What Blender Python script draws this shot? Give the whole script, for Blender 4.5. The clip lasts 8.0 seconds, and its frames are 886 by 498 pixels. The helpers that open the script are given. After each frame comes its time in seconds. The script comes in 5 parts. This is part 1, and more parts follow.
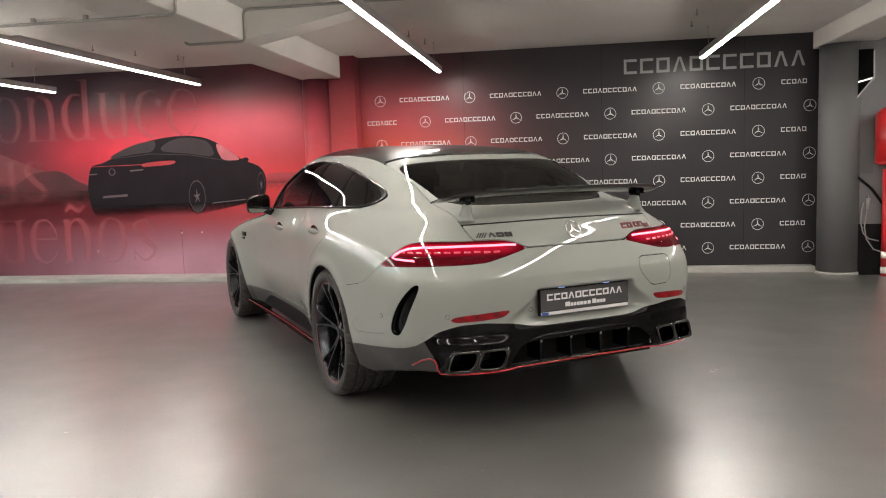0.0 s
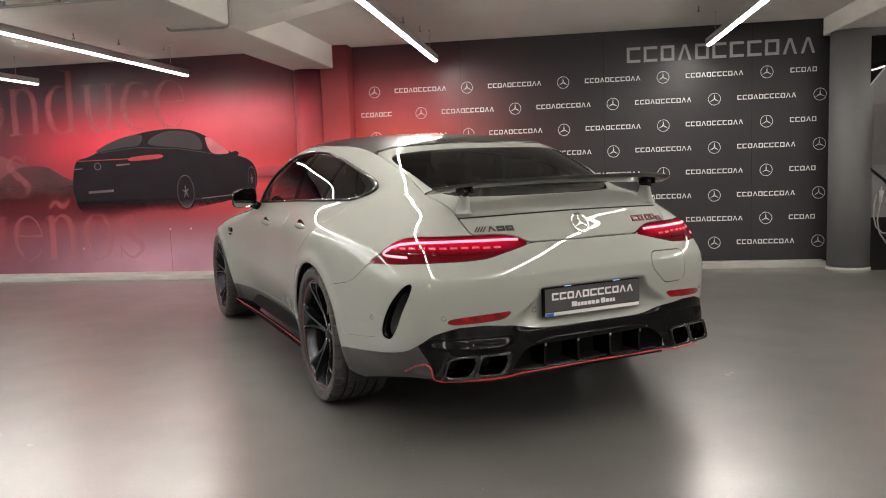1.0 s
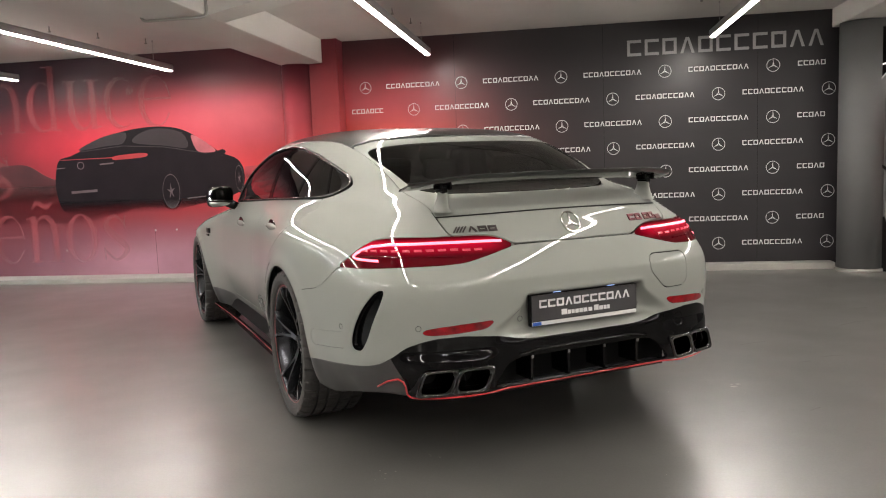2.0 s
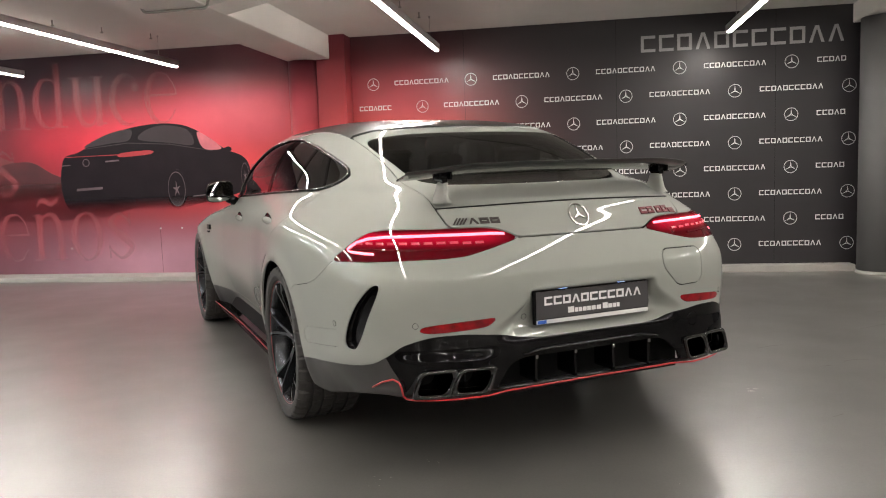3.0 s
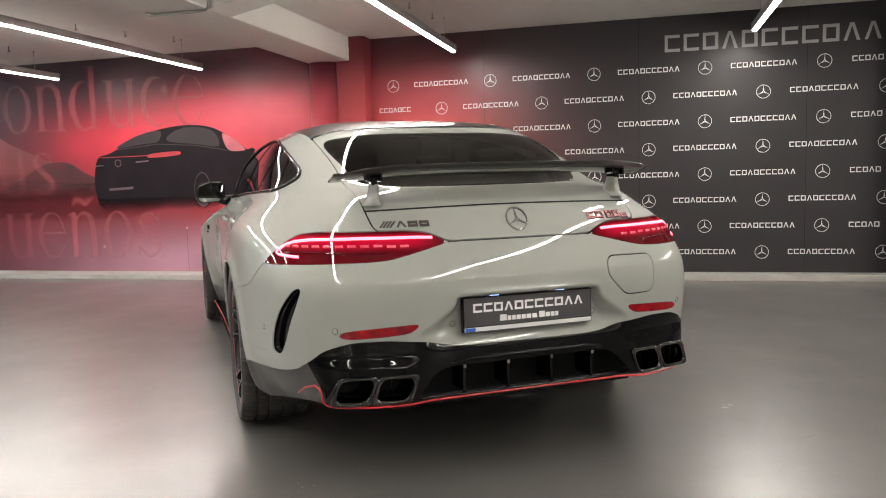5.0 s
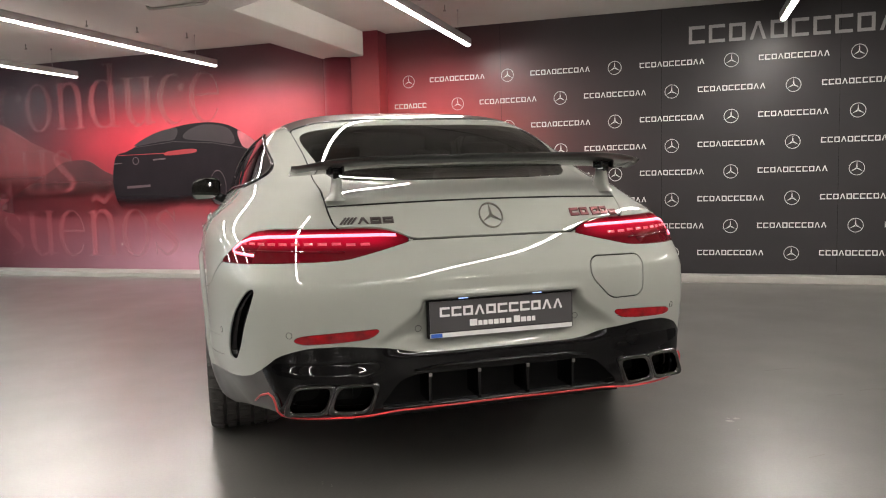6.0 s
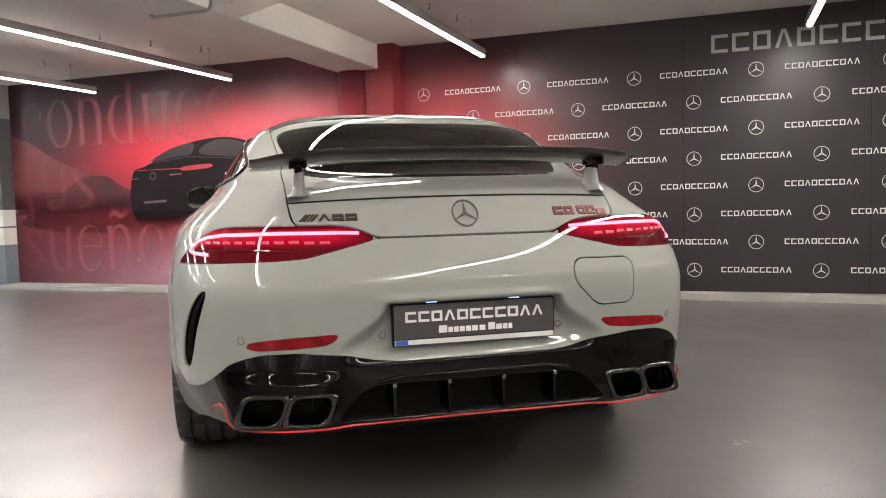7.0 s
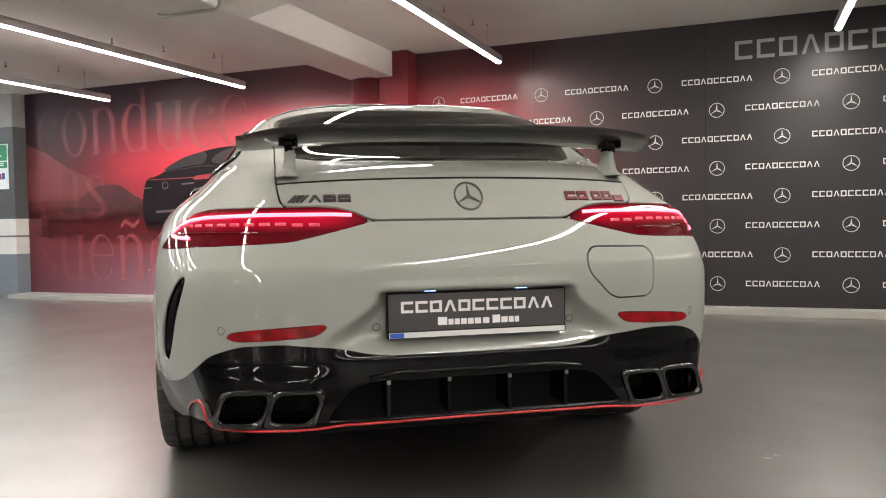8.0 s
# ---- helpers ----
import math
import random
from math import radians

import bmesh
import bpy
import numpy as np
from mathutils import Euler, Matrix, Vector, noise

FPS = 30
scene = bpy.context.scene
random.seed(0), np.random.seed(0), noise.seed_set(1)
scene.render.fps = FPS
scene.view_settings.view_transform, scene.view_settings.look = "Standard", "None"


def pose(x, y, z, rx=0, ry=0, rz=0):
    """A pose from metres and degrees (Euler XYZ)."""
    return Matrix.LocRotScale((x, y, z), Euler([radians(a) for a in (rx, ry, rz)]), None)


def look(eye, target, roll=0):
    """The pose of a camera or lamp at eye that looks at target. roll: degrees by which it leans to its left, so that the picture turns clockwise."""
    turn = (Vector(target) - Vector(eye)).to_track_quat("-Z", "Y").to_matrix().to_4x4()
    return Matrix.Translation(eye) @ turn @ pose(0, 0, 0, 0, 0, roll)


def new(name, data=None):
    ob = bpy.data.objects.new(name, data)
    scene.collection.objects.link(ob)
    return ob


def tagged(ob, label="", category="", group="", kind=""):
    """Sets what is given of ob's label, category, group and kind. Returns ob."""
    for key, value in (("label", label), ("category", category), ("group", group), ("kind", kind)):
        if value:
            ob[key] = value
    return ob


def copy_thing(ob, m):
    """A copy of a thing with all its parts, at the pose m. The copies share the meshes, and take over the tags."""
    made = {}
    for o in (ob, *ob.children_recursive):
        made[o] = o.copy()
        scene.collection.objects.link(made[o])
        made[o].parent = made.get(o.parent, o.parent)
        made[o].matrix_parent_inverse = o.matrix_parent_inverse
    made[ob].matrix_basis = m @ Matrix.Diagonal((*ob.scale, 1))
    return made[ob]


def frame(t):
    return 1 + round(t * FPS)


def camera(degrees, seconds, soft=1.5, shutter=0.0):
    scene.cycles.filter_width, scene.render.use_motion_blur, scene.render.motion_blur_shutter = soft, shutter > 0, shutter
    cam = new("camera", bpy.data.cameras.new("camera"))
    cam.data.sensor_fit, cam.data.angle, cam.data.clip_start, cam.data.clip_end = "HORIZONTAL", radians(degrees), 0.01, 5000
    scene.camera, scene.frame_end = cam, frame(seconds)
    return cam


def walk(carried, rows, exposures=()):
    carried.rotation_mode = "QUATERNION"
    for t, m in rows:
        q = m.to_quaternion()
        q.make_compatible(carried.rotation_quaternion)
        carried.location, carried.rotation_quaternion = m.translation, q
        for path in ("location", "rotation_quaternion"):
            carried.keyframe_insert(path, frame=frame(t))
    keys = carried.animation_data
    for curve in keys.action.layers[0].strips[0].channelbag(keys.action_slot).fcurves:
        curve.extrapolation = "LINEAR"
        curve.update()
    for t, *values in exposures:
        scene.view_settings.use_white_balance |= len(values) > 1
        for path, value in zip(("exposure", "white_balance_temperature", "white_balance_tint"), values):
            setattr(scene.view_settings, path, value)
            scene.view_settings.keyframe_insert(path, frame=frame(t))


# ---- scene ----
import collections

cam = camera(59.9, 8.0, soft=1.1)
CAR_TURN = 34.1  # heading of the parked car in the hall, degrees
# seconds, eye, target and roll, in the car's own axes (rear axle at the origin, ahead is +y)
PATH = [
    (0, (-2.2, -4.2, 1.257), (-1.357, -2.397, 1.054), -1.9),
    (0.5, (-2.136, -4.054, 1.236), (-1.291, -2.253, 1.027), -2.1),
    (1, (-2.059, -3.928, 1.222), (-1.213, -2.129, 1.009), -2.1),
    (1.5, (-1.926, -3.802, 1.218), (-1.083, -2.001, 1.005), -2.2),
    (3, (-1.708, -3.556, 1.132), (-0.9, -1.737, 0.931), -2.0),
    (3.5, (-1.605, -3.599, 1.132), (-0.828, -1.766, 0.937), -1.9),
    (4, (-1.472, -3.663, 1.124), (-0.732, -1.814, 0.934), -1.8),
    (4.5, (-1.349, -3.684, 1.118), (-0.65, -1.82, 0.931), -1.7),
    (6, (-0.914, -3.535, 1.083), (-0.352, -1.624, 0.896), -1.6),
    (6.5, (-0.761, -3.468, 1.046), (-0.25, -1.541, 0.886), -1.6),
    (7, (-0.659, -3.395, 0.987), (-0.181, -1.457, 0.862), -1.5),
    (7.5, (-0.601, -3.314, 0.915), (-0.148, -1.368, 0.821), -1.3),
    (8, (-0.562, -3.214, 0.869), (-0.131, -1.262, 0.801), -1.0),
]
walk(cam, [(t, pose(0, 0, 0, 0, 0, CAR_TURN) @ look(eye, target, roll)) for t, eye, target, roll in PATH],
     [(0.0, -.02), (1.5, .02), (3.0, .06), (4.5, .20), (6.0, .18), (8.0, .22)])

# ---- world: an inner hall, lit by its lamps alone ----
world = bpy.data.worlds.new("world")
scene.world = world
world.use_nodes = True
world.node_tree.nodes["Background"].inputs[0].default_value = (0.02, 0.02, 0.022, 1)
world.node_tree.nodes["Background"].inputs[1].default_value = 0.3
TUBE_POWER = 142.0  # emission of the LED strips

# ---- materials ----
def mat(name, base, rough=0.5, metal=0.0, vary=0.0, scale=8.0, fine=0.0, fine_scale=180.0, bump=0.0, bump_scale=60.0,
        coat=0.0, coat_rough=0.03, rough_vary=0.0, emit=None, emit_power=0.0, ior=1.5):
    """A surface with slow and fine variation of its colour, uneven gloss and fine relief."""
    m = bpy.data.materials.new(name)
    m.use_nodes = True
    nt = m.node_tree
    b = nt.nodes["Principled BSDF"]
    b.inputs["Base Color"].default_value = (*base, 1)
    b.inputs["Roughness"].default_value = rough
    b.inputs["Metallic"].default_value = metal
    b.inputs["IOR"].default_value = ior
    b.inputs["Coat Weight"].default_value = coat
    b.inputs["Coat Roughness"].default_value = coat_rough
    if emit:
        b.inputs["Emission Color"].default_value = (*emit, 1)
        b.inputs["Emission Strength"].default_value = emit_power
    tc = nt.nodes.new("ShaderNodeTexCoord")

    def noise_tex(sc, detail=4):
        n = nt.nodes.new("ShaderNodeTexNoise")
        n.inputs["Scale"].default_value, n.inputs["Detail"].default_value = sc, detail
        nt.links.new(tc.outputs["Object"], n.inputs["Vector"])
        return n.outputs["Fac"]

    def remap(out, lo, hi):
        r = nt.nodes.new("ShaderNodeMapRange")
        r.inputs["From Min"].default_value, r.inputs["From Max"].default_value = 0.25, 0.75
        r.inputs["To Min"].default_value, r.inputs["To Max"].default_value = lo, hi
        nt.links.new(out, r.inputs["Value"])
        return r.outputs["Result"]

    if vary or fine:
        a = remap(noise_tex(scale), 1 - vary, 1 + vary)
        f = remap(noise_tex(fine_scale, 2), 1 - fine, 1 + fine)
        mul = nt.nodes.new("ShaderNodeMath")
        mul.operation = "MULTIPLY"
        nt.links.new(a, mul.inputs[0]), nt.links.new(f, mul.inputs[1])
        vm = nt.nodes.new("ShaderNodeVectorMath")
        vm.operation = "SCALE"
        vm.inputs[0].default_value = base
        nt.links.new(mul.outputs[0], vm.inputs["Scale"])
        nt.links.new(vm.outputs[0], b.inputs["Base Color"])
    if rough_vary:
        nt.links.new(remap(noise_tex(scale * 1.7), rough - rough_vary, rough + rough_vary), b.inputs["Roughness"])
    if bump:
        bp = nt.nodes.new("ShaderNodeBump")
        bp.inputs["Strength"].default_value, bp.inputs["Distance"].default_value = bump, 0.004
        nt.links.new(noise_tex(bump_scale), bp.inputs["Height"])
        nt.links.new(bp.outputs[0], b.inputs["Normal"])
    return m


PAINT = mat("grey_paint", (0.230, 0.239, 0.219), 0.6, vary=0.015, scale=3, fine=0.015, fine_scale=900, coat=0.75, coat_rough=0.0)
PAINT.node_tree.nodes["Principled BSDF"].inputs["Specular IOR Level"].default_value = 0.1
GLOSS = mat("gloss_black", (0.002, 0.002, 0.0023), 0.4, coat=0.45, coat_rough=0.005, vary=0.1)
GLOSS.node_tree.nodes["Principled BSDF"].inputs["Specular IOR Level"].default_value = 0.0
GLOSS.node_tree.nodes["Principled BSDF"].inputs["Coat IOR"].default_value = 1.5
ROOFGLASS = mat("black_roof_glass", (0.003, 0.003, 0.0034), 0.3, coat=0.6, coat_rough=0.004, vary=0.1)
CARBON = mat("dark_carbon", (0.014, 0.014, 0.014), 0.45, coat=0.8, coat_rough=0.02, vary=0.25, scale=140)
CARBON.node_tree.nodes["Principled BSDF"].inputs["Specular IOR Level"].default_value = 0.1
MATT = mat("black_plastic", (0.006, 0.006, 0.006), 0.55, vary=0.2, fine=0.1)
MATT.node_tree.nodes["Principled BSDF"].inputs["Specular IOR Level"].default_value = 0.1
VALANCE = mat("grey_black_plastic", (0.03, 0.029, 0.028), 0.5, vary=0.15, fine=0.1)
DEEPRED = mat("dark_red_line", (0.17, 0.012, 0.014), 0.4, vary=0.05)
RED = mat("red_trim", (0.38, 0.018, 0.02), 0.35, vary=0.05)
RUBBER = mat("tyre_rubber", (0.026, 0.024, 0.0225), 0.7, vary=0.25, scale=20, fine=0.15, bump=0.2)
RIM = mat("satin_black_alloy", (0.040, 0.042, 0.046), 0.24, metal=0.9, vary=0.1)
EMBLEM = mat("emblem_chrome", (0.30, 0.29, 0.28), 0.22, metal=1.0)
DARKCHROME = mat("dark_chrome", (0.035, 0.034, 0.034), 0.14, metal=1.0, coat=0.5)
PIPECHROME = mat("black_chrome", (0.02, 0.0195, 0.0195), 0.12, metal=1.0, coat=1.0)
def glass_mat(name, tint):
    """Thin tinted pane: clear by the tint, with a mirror sheen by its angle."""
    m = bpy.data.materials.new(name)
    m.use_nodes = True
    nt = m.node_tree
    nt.nodes.clear()
    out, mix = nt.nodes.new("ShaderNodeOutputMaterial"), nt.nodes.new("ShaderNodeMixShader")
    clear, gloss, fre = nt.nodes.new("ShaderNodeBsdfTransparent"), nt.nodes.new("ShaderNodeBsdfGlossy"), nt.nodes.new("ShaderNodeFresnel")
    clear.inputs["Color"].default_value = (*tint, 1)
    gloss.inputs["Roughness"].default_value = 0.01
    fre.inputs["IOR"].default_value = 1.52
    nt.links.new(fre.outputs[0], mix.inputs[0])
    nt.links.new(clear.outputs[0], mix.inputs[1])
    nt.links.new(gloss.outputs[0], mix.inputs[2])
    nt.links.new(mix.outputs[0], out.inputs["Surface"])
    return m


GLASS = glass_mat("tinted_glass", (0.17, 0.17, 0.163))
CLEARGLASS = glass_mat("clear_glass", (0.75, 0.77, 0.76))
DARKGLASS = glass_mat("privacy_glass", (0.018, 0.018, 0.017))
LENS = mat("red_lamp_lens", (0.045, 0.001, 0.003), 0.3, coat=0.7, coat_rough=0.0, emit=(0.85, 0.002, 0.04), emit_power=0.3)


def lamp_glow(m):
    """The lamp's glow is strongest along its light bar and fades below it and towards the inner tip."""
    nt = m.node_tree
    tc, sep, ab = nt.nodes.new("ShaderNodeTexCoord"), nt.nodes.new("ShaderNodeSeparateXYZ"), nt.nodes.new("ShaderNodeMath")
    nt.links.new(tc.outputs["Object"], sep.inputs[0])
    ab.operation = "ABSOLUTE"
    nt.links.new(sep.outputs[0], ab.inputs[0])
    outs = []
    for src, lo, hi in ((sep.outputs[2], .848, .888), (sep.outputs[2], .917, .900), (ab.outputs[0], .30, .44)):
        r = nt.nodes.new("ShaderNodeMapRange")
        r.interpolation_type = "SMOOTHSTEP"
        r.inputs["From Min"].default_value, r.inputs["From Max"].default_value = lo, hi
        nt.links.new(src, r.inputs["Value"])
        outs.append(r.outputs["Result"])
    last = outs[0]
    for o in outs[1:] + [0.52]:
        n = nt.nodes.new("ShaderNodeMath")
        n.operation = "MULTIPLY"
        nt.links.new(last, n.inputs[0])
        if isinstance(o, float):
            n.inputs[1].default_value = o
        else:
            nt.links.new(o, n.inputs[1])
        last = n.outputs[0]
    add = nt.nodes.new("ShaderNodeMath")
    add.inputs[1].default_value = 0.04
    nt.links.new(last, add.inputs[0])
    nt.links.new(add.outputs[0], nt.nodes["Principled BSDF"].inputs["Emission Strength"])


lamp_glow(LENS)
LENS.node_tree.nodes["Principled BSDF"].inputs["Specular IOR Level"].default_value = 0.0
BARLIGHT = mat("red_light_bar", (0.8, 0.1, 0.15), 0.3, emit=(1.0, 0.15, 0.22), emit_power=3.2)
DOTLIGHT = mat("red_light_segment", (0.5, 0.05, 0.08), 0.3, emit=(1.0, 0.10, 0.16), emit_power=0.22)
STRIP = mat("pale_plate_strip", (0.55, 0.55, 0.54), 0.25, vary=0.05)
REFLECTOR = mat("red_reflector", (0.19, 0.0015, 0.005), 0.3, coat=0.6, coat_rough=0.01, vary=0.5, scale=30)
REFLECTOR.node_tree.nodes["Principled BSDF"].inputs["Specular IOR Level"].default_value = 0.05
BADGE = mat("black_chrome_badge", (0.05, 0.04, 0.04), 0.35, metal=0.5)
REDCHROME = mat("red_chrome_badge", (0.075, 0.007, 0.009), 0.42, metal=0.6)
PLATEGREY = mat("plate_grey", (0.045, 0.043, 0.045), 0.35, vary=0.05)
BLUE = mat("plate_blue", (0.02, 0.08, 0.35), 0.4)
PLATELAMP = mat("plate_lamp_glow", (0.12, 0.16, 0.24), 0.3, emit=(0.36, 0.52, 1.0), emit_power=2.6)
DISC = mat("brake_iron", (0.03, 0.029, 0.028), 0.4, metal=0.9, vary=0.1, scale=40)
MIRROR = mat("mirror_pane", (0.4, 0.41, 0.4), 0.01, metal=1.0)
LEATHER = mat("black_leather", (0.025, 0.024, 0.024), 0.5, vary=0.15, bump=0.1)
FLOOR = mat("epoxy_floor", (0.094, 0.092, 0.085), 0.38, vary=0.2, scale=1.3, rough_vary=0.10, fine=0.13, fine_scale=90, bump=0.05, bump_scale=160, ior=1.6)
FLOOR.node_tree.nodes["Principled BSDF"].inputs["Coat Weight"].default_value = 1.0
FLOOR.node_tree.nodes["Principled BSDF"].inputs["Coat IOR"].default_value = 1.70
FLOOR.node_tree.nodes["Principled BSDF"].inputs["Coat Roughness"].default_value = 0.28
WHITE = mat("white_ceiling_paint", (0.55, 0.525, 0.495), 0.8, vary=0.06, scale=1.2, fine=0.03, bump=0.15, bump_scale=90)
KERB = mat("pale_concrete", (0.33, 0.317, 0.295), 0.7, vary=0.12, scale=4, fine=0.08, bump=0.2)
def printed(name, base, glows, rough=0.45, sheen=0.3):
    """A printed picture ground: soft fields of colour (x, z, half widths, colour) over a base, with slight print grain."""
    m = mat(name, base, rough, rough_vary=0.04, scale=3)
    nt = m.node_tree
    nt.nodes["Principled BSDF"].inputs["Specular IOR Level"].default_value = sheen
    b, tc, sep = nt.nodes["Principled BSDF"], nt.nodes.new("ShaderNodeTexCoord"), nt.nodes.new("ShaderNodeSeparateXYZ")
    nt.links.new(tc.outputs["Object"], sep.inputs[0])
    grain = nt.nodes.new("ShaderNodeTexNoise")
    grain.inputs["Scale"].default_value, grain.inputs["Detail"].default_value = 1.6, 5
    nt.links.new(tc.outputs["Object"], grain.inputs["Vector"])

    def math_node(op, a, v=None):
        n = nt.nodes.new("ShaderNodeMath")
        n.operation = op
        for k, w in enumerate((a, v)):
            if w is None:
                continue
            if isinstance(w, (int, float)):
                n.inputs[k].default_value = w
            else:
                nt.links.new(w, n.inputs[k])
        return n.outputs[0]

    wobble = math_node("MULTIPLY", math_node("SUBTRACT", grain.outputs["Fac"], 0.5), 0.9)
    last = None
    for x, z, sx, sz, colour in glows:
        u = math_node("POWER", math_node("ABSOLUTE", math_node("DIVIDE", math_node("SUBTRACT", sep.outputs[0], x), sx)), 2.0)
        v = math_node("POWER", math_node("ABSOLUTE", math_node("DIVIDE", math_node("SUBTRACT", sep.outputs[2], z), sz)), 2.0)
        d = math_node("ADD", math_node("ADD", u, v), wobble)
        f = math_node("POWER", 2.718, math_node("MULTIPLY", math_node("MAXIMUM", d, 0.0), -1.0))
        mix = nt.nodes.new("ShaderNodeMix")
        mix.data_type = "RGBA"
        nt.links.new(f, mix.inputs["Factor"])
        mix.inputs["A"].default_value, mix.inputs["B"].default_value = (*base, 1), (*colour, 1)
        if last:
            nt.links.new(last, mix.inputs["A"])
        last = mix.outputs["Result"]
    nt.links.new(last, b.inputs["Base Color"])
    return m


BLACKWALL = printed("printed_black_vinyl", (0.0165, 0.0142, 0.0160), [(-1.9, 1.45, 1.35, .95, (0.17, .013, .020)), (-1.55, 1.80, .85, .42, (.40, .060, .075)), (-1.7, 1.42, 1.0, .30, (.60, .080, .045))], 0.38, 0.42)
PILLARRED = printed("printed_dark_red", (0.085, 0.010, 0.017), [(-2.0, 1.45, .6, .75, (.42, .05, .056))])
GREYCOL = mat("grey_column_paint", (0.10, 0.10, 0.10), 0.6, vary=0.08, scale=3, fine=0.05, bump=0.1)
DARKGREY = mat("dark_grey_wall_paint", (0.13, 0.13, 0.132), 0.6, vary=0.1, scale=3, fine=0.05)
PRINT = mat("pale_print", (0.68, 0.67, 0.67), 0.5, vary=0.03)
PRINTGREY = mat("grey_print", (0.30, 0.29, 0.29), 0.5, vary=0.05)
TUBE = mat("led_diffuser", (0.9, 0.9, 0.9), 0.4, emit=(1.0, 0.93, 0.86), emit_power=TUBE_POWER)
FILLCOOL = mat("cool_fill_diffuser", (0.9, 0.9, 0.9), 0.4, emit=(0.86, 0.95, 1.0), emit_power=TUBE_POWER)
ALU = mat("grey_aluminium", (0.35, 0.34, 0.33), 0.4, metal=0.5, vary=0.05)
PIPE = mat("grey_pvc_pipe", (0.28, 0.27, 0.25), 0.55, vary=0.08)
BAREWALL = mat("pale_wall_paint", (0.27, 0.26, 0.25), 0.75, vary=0.08, scale=1.5, fine=0.04)
# Pale lilac field at the foot: printed haze with floor light painted in.
MURAL = printed("printed_mural", (0.043, 0.014, 0.019), [
    (-6.6, .45, 1.5, .7, (.088, .016, .022)), (-3.7, .10, 2.3, .60, (.40, .21, .27)), (-4.4, 1.0, 2.6, .42, (.24, .022, .030)), (-4.5, 1.62, 1.35, .38, (.70, .036, .062)),
    (-2.5, 1.20, 1.4, .48, (.64, .046, .052)), (-3.2, 1.88, 1.10, .32, (.62, .10, .13)), (-2.3, 2.62, 1.2, .30, (.13, .010, .018)),
    (-6.8, 2.55, 2.9, .42, (.032, .012, .018))])
HILL = mat("print_dark_hill", (0.07, 0.012, 0.014), 0.5, vary=0.3, scale=3)
SLOPE = mat("print_hazy_slope", (0.17, 0.035, 0.038), 0.5, vary=0.25, scale=2)
RIDGE = mat("print_hazy_ridge", (0.36, 0.038, 0.05), 0.5, vary=0.2, scale=2)
PRINTCAR = mat("print_dark_car", (0.011, 0.0068, 0.0092), 0.45, vary=0.25, scale=3)
PRINTPANE = mat("print_car_pane", (0.018, 0.0085, 0.0105), 0.45, vary=0.3, scale=4)
PRINTGLASS = mat("print_lit_pane", (0.40, 0.10, 0.12), 0.45, vary=0.3, scale=6)
PRINTRED = mat("print_lamp_red", (0.40, 0.024, 0.030), 0.45, vary=0.15)
PRINTRIM = mat("print_wheel_grey", (0.12, 0.085, 0.09), 0.45, vary=0.2, scale=10)
PRINTTEXT = mat("print_red_lettering", (0.74, 0.13, 0.15), 0.5, vary=0.3, scale=1.1)
_nt = PRINTTEXT.node_tree
_mix, _clear, _out = _nt.nodes.new("ShaderNodeMixShader"), _nt.nodes.new("ShaderNodeBsdfTransparent"), _nt.nodes["Material Output"]
# thin ink: most of the ground shows through, and the print fades out towards its left end
_tc, _sep, _map = _nt.nodes.new("ShaderNodeTexCoord"), _nt.nodes.new("ShaderNodeSeparateXYZ"), _nt.nodes.new("ShaderNodeMapRange")
_map.inputs["From Min"].default_value, _map.inputs["From Max"].default_value = -7.35, -6.1
_map.inputs["To Min"].default_value, _map.inputs["To Max"].default_value = 0.06, 0.25
_nt.links.new(_tc.outputs["Object"], _sep.inputs[0])
_nt.links.new(_sep.outputs[0], _map.inputs["Value"])
_nt.links.new(_map.outputs["Result"], _mix.inputs[0])
_nt.links.new(_clear.outputs[0], _mix.inputs[1])
_nt.links.new(_nt.nodes["Principled BSDF"].outputs[0], _mix.inputs[2])
_nt.links.new(_mix.outputs[0], _out.inputs["Surface"])


def fade_out(m, low, high):
    """Ink that thins out downwards from one height to another."""
    nt = m.node_tree
    tc, sep, r = nt.nodes.new("ShaderNodeTexCoord"), nt.nodes.new("ShaderNodeSeparateXYZ"), nt.nodes.new("ShaderNodeMapRange")
    r.interpolation_type = "SMOOTHSTEP"
    r.inputs["From Min"].default_value, r.inputs["From Max"].default_value = low, high
    nt.links.new(tc.outputs["Object"], sep.inputs[0])
    nt.links.new(sep.outputs[2], r.inputs["Value"])
    nt.links.new(r.outputs["Result"], nt.nodes["Principled BSDF"].inputs["Alpha"])


fade_out(HILL, .88, 1.25)
fade_out(SLOPE, 1.0, 1.35)
fade_out(RIDGE, 1.06, 1.28)
fade_out(PRINTCAR, .78, .98)
PRINTCAR.node_tree.nodes["Principled BSDF"].inputs["Specular IOR Level"].default_value = 0.15
SIGNGREEN = mat("sign_green", (0.02, 0.22, 0.09), 0.4, vary=0.05)
SIGNWHITE = mat("sign_white", (0.75, 0.75, 0.72), 0.4, vary=0.05)
BANDBLUE = mat("blue_grey_wall_paint", (0.16, 0.18, 0.21), 0.6, vary=0.06)
BANDDARK = mat("dark_blue_grey_paint", (0.075, 0.078, 0.082), 0.6, vary=0.08)
BANDWHITE = mat("white_band_paint", (0.62, 0.61, 0.58), 0.6, vary=0.06)
TANK = mat("red_painted_steel", (0.42, 0.012, 0.015), 0.3, vary=0.08, coat=0.3)
CHIP = mat("pale_floor_chip", (0.55, 0.54, 0.52), 0.6, vary=0.2, scale=40)
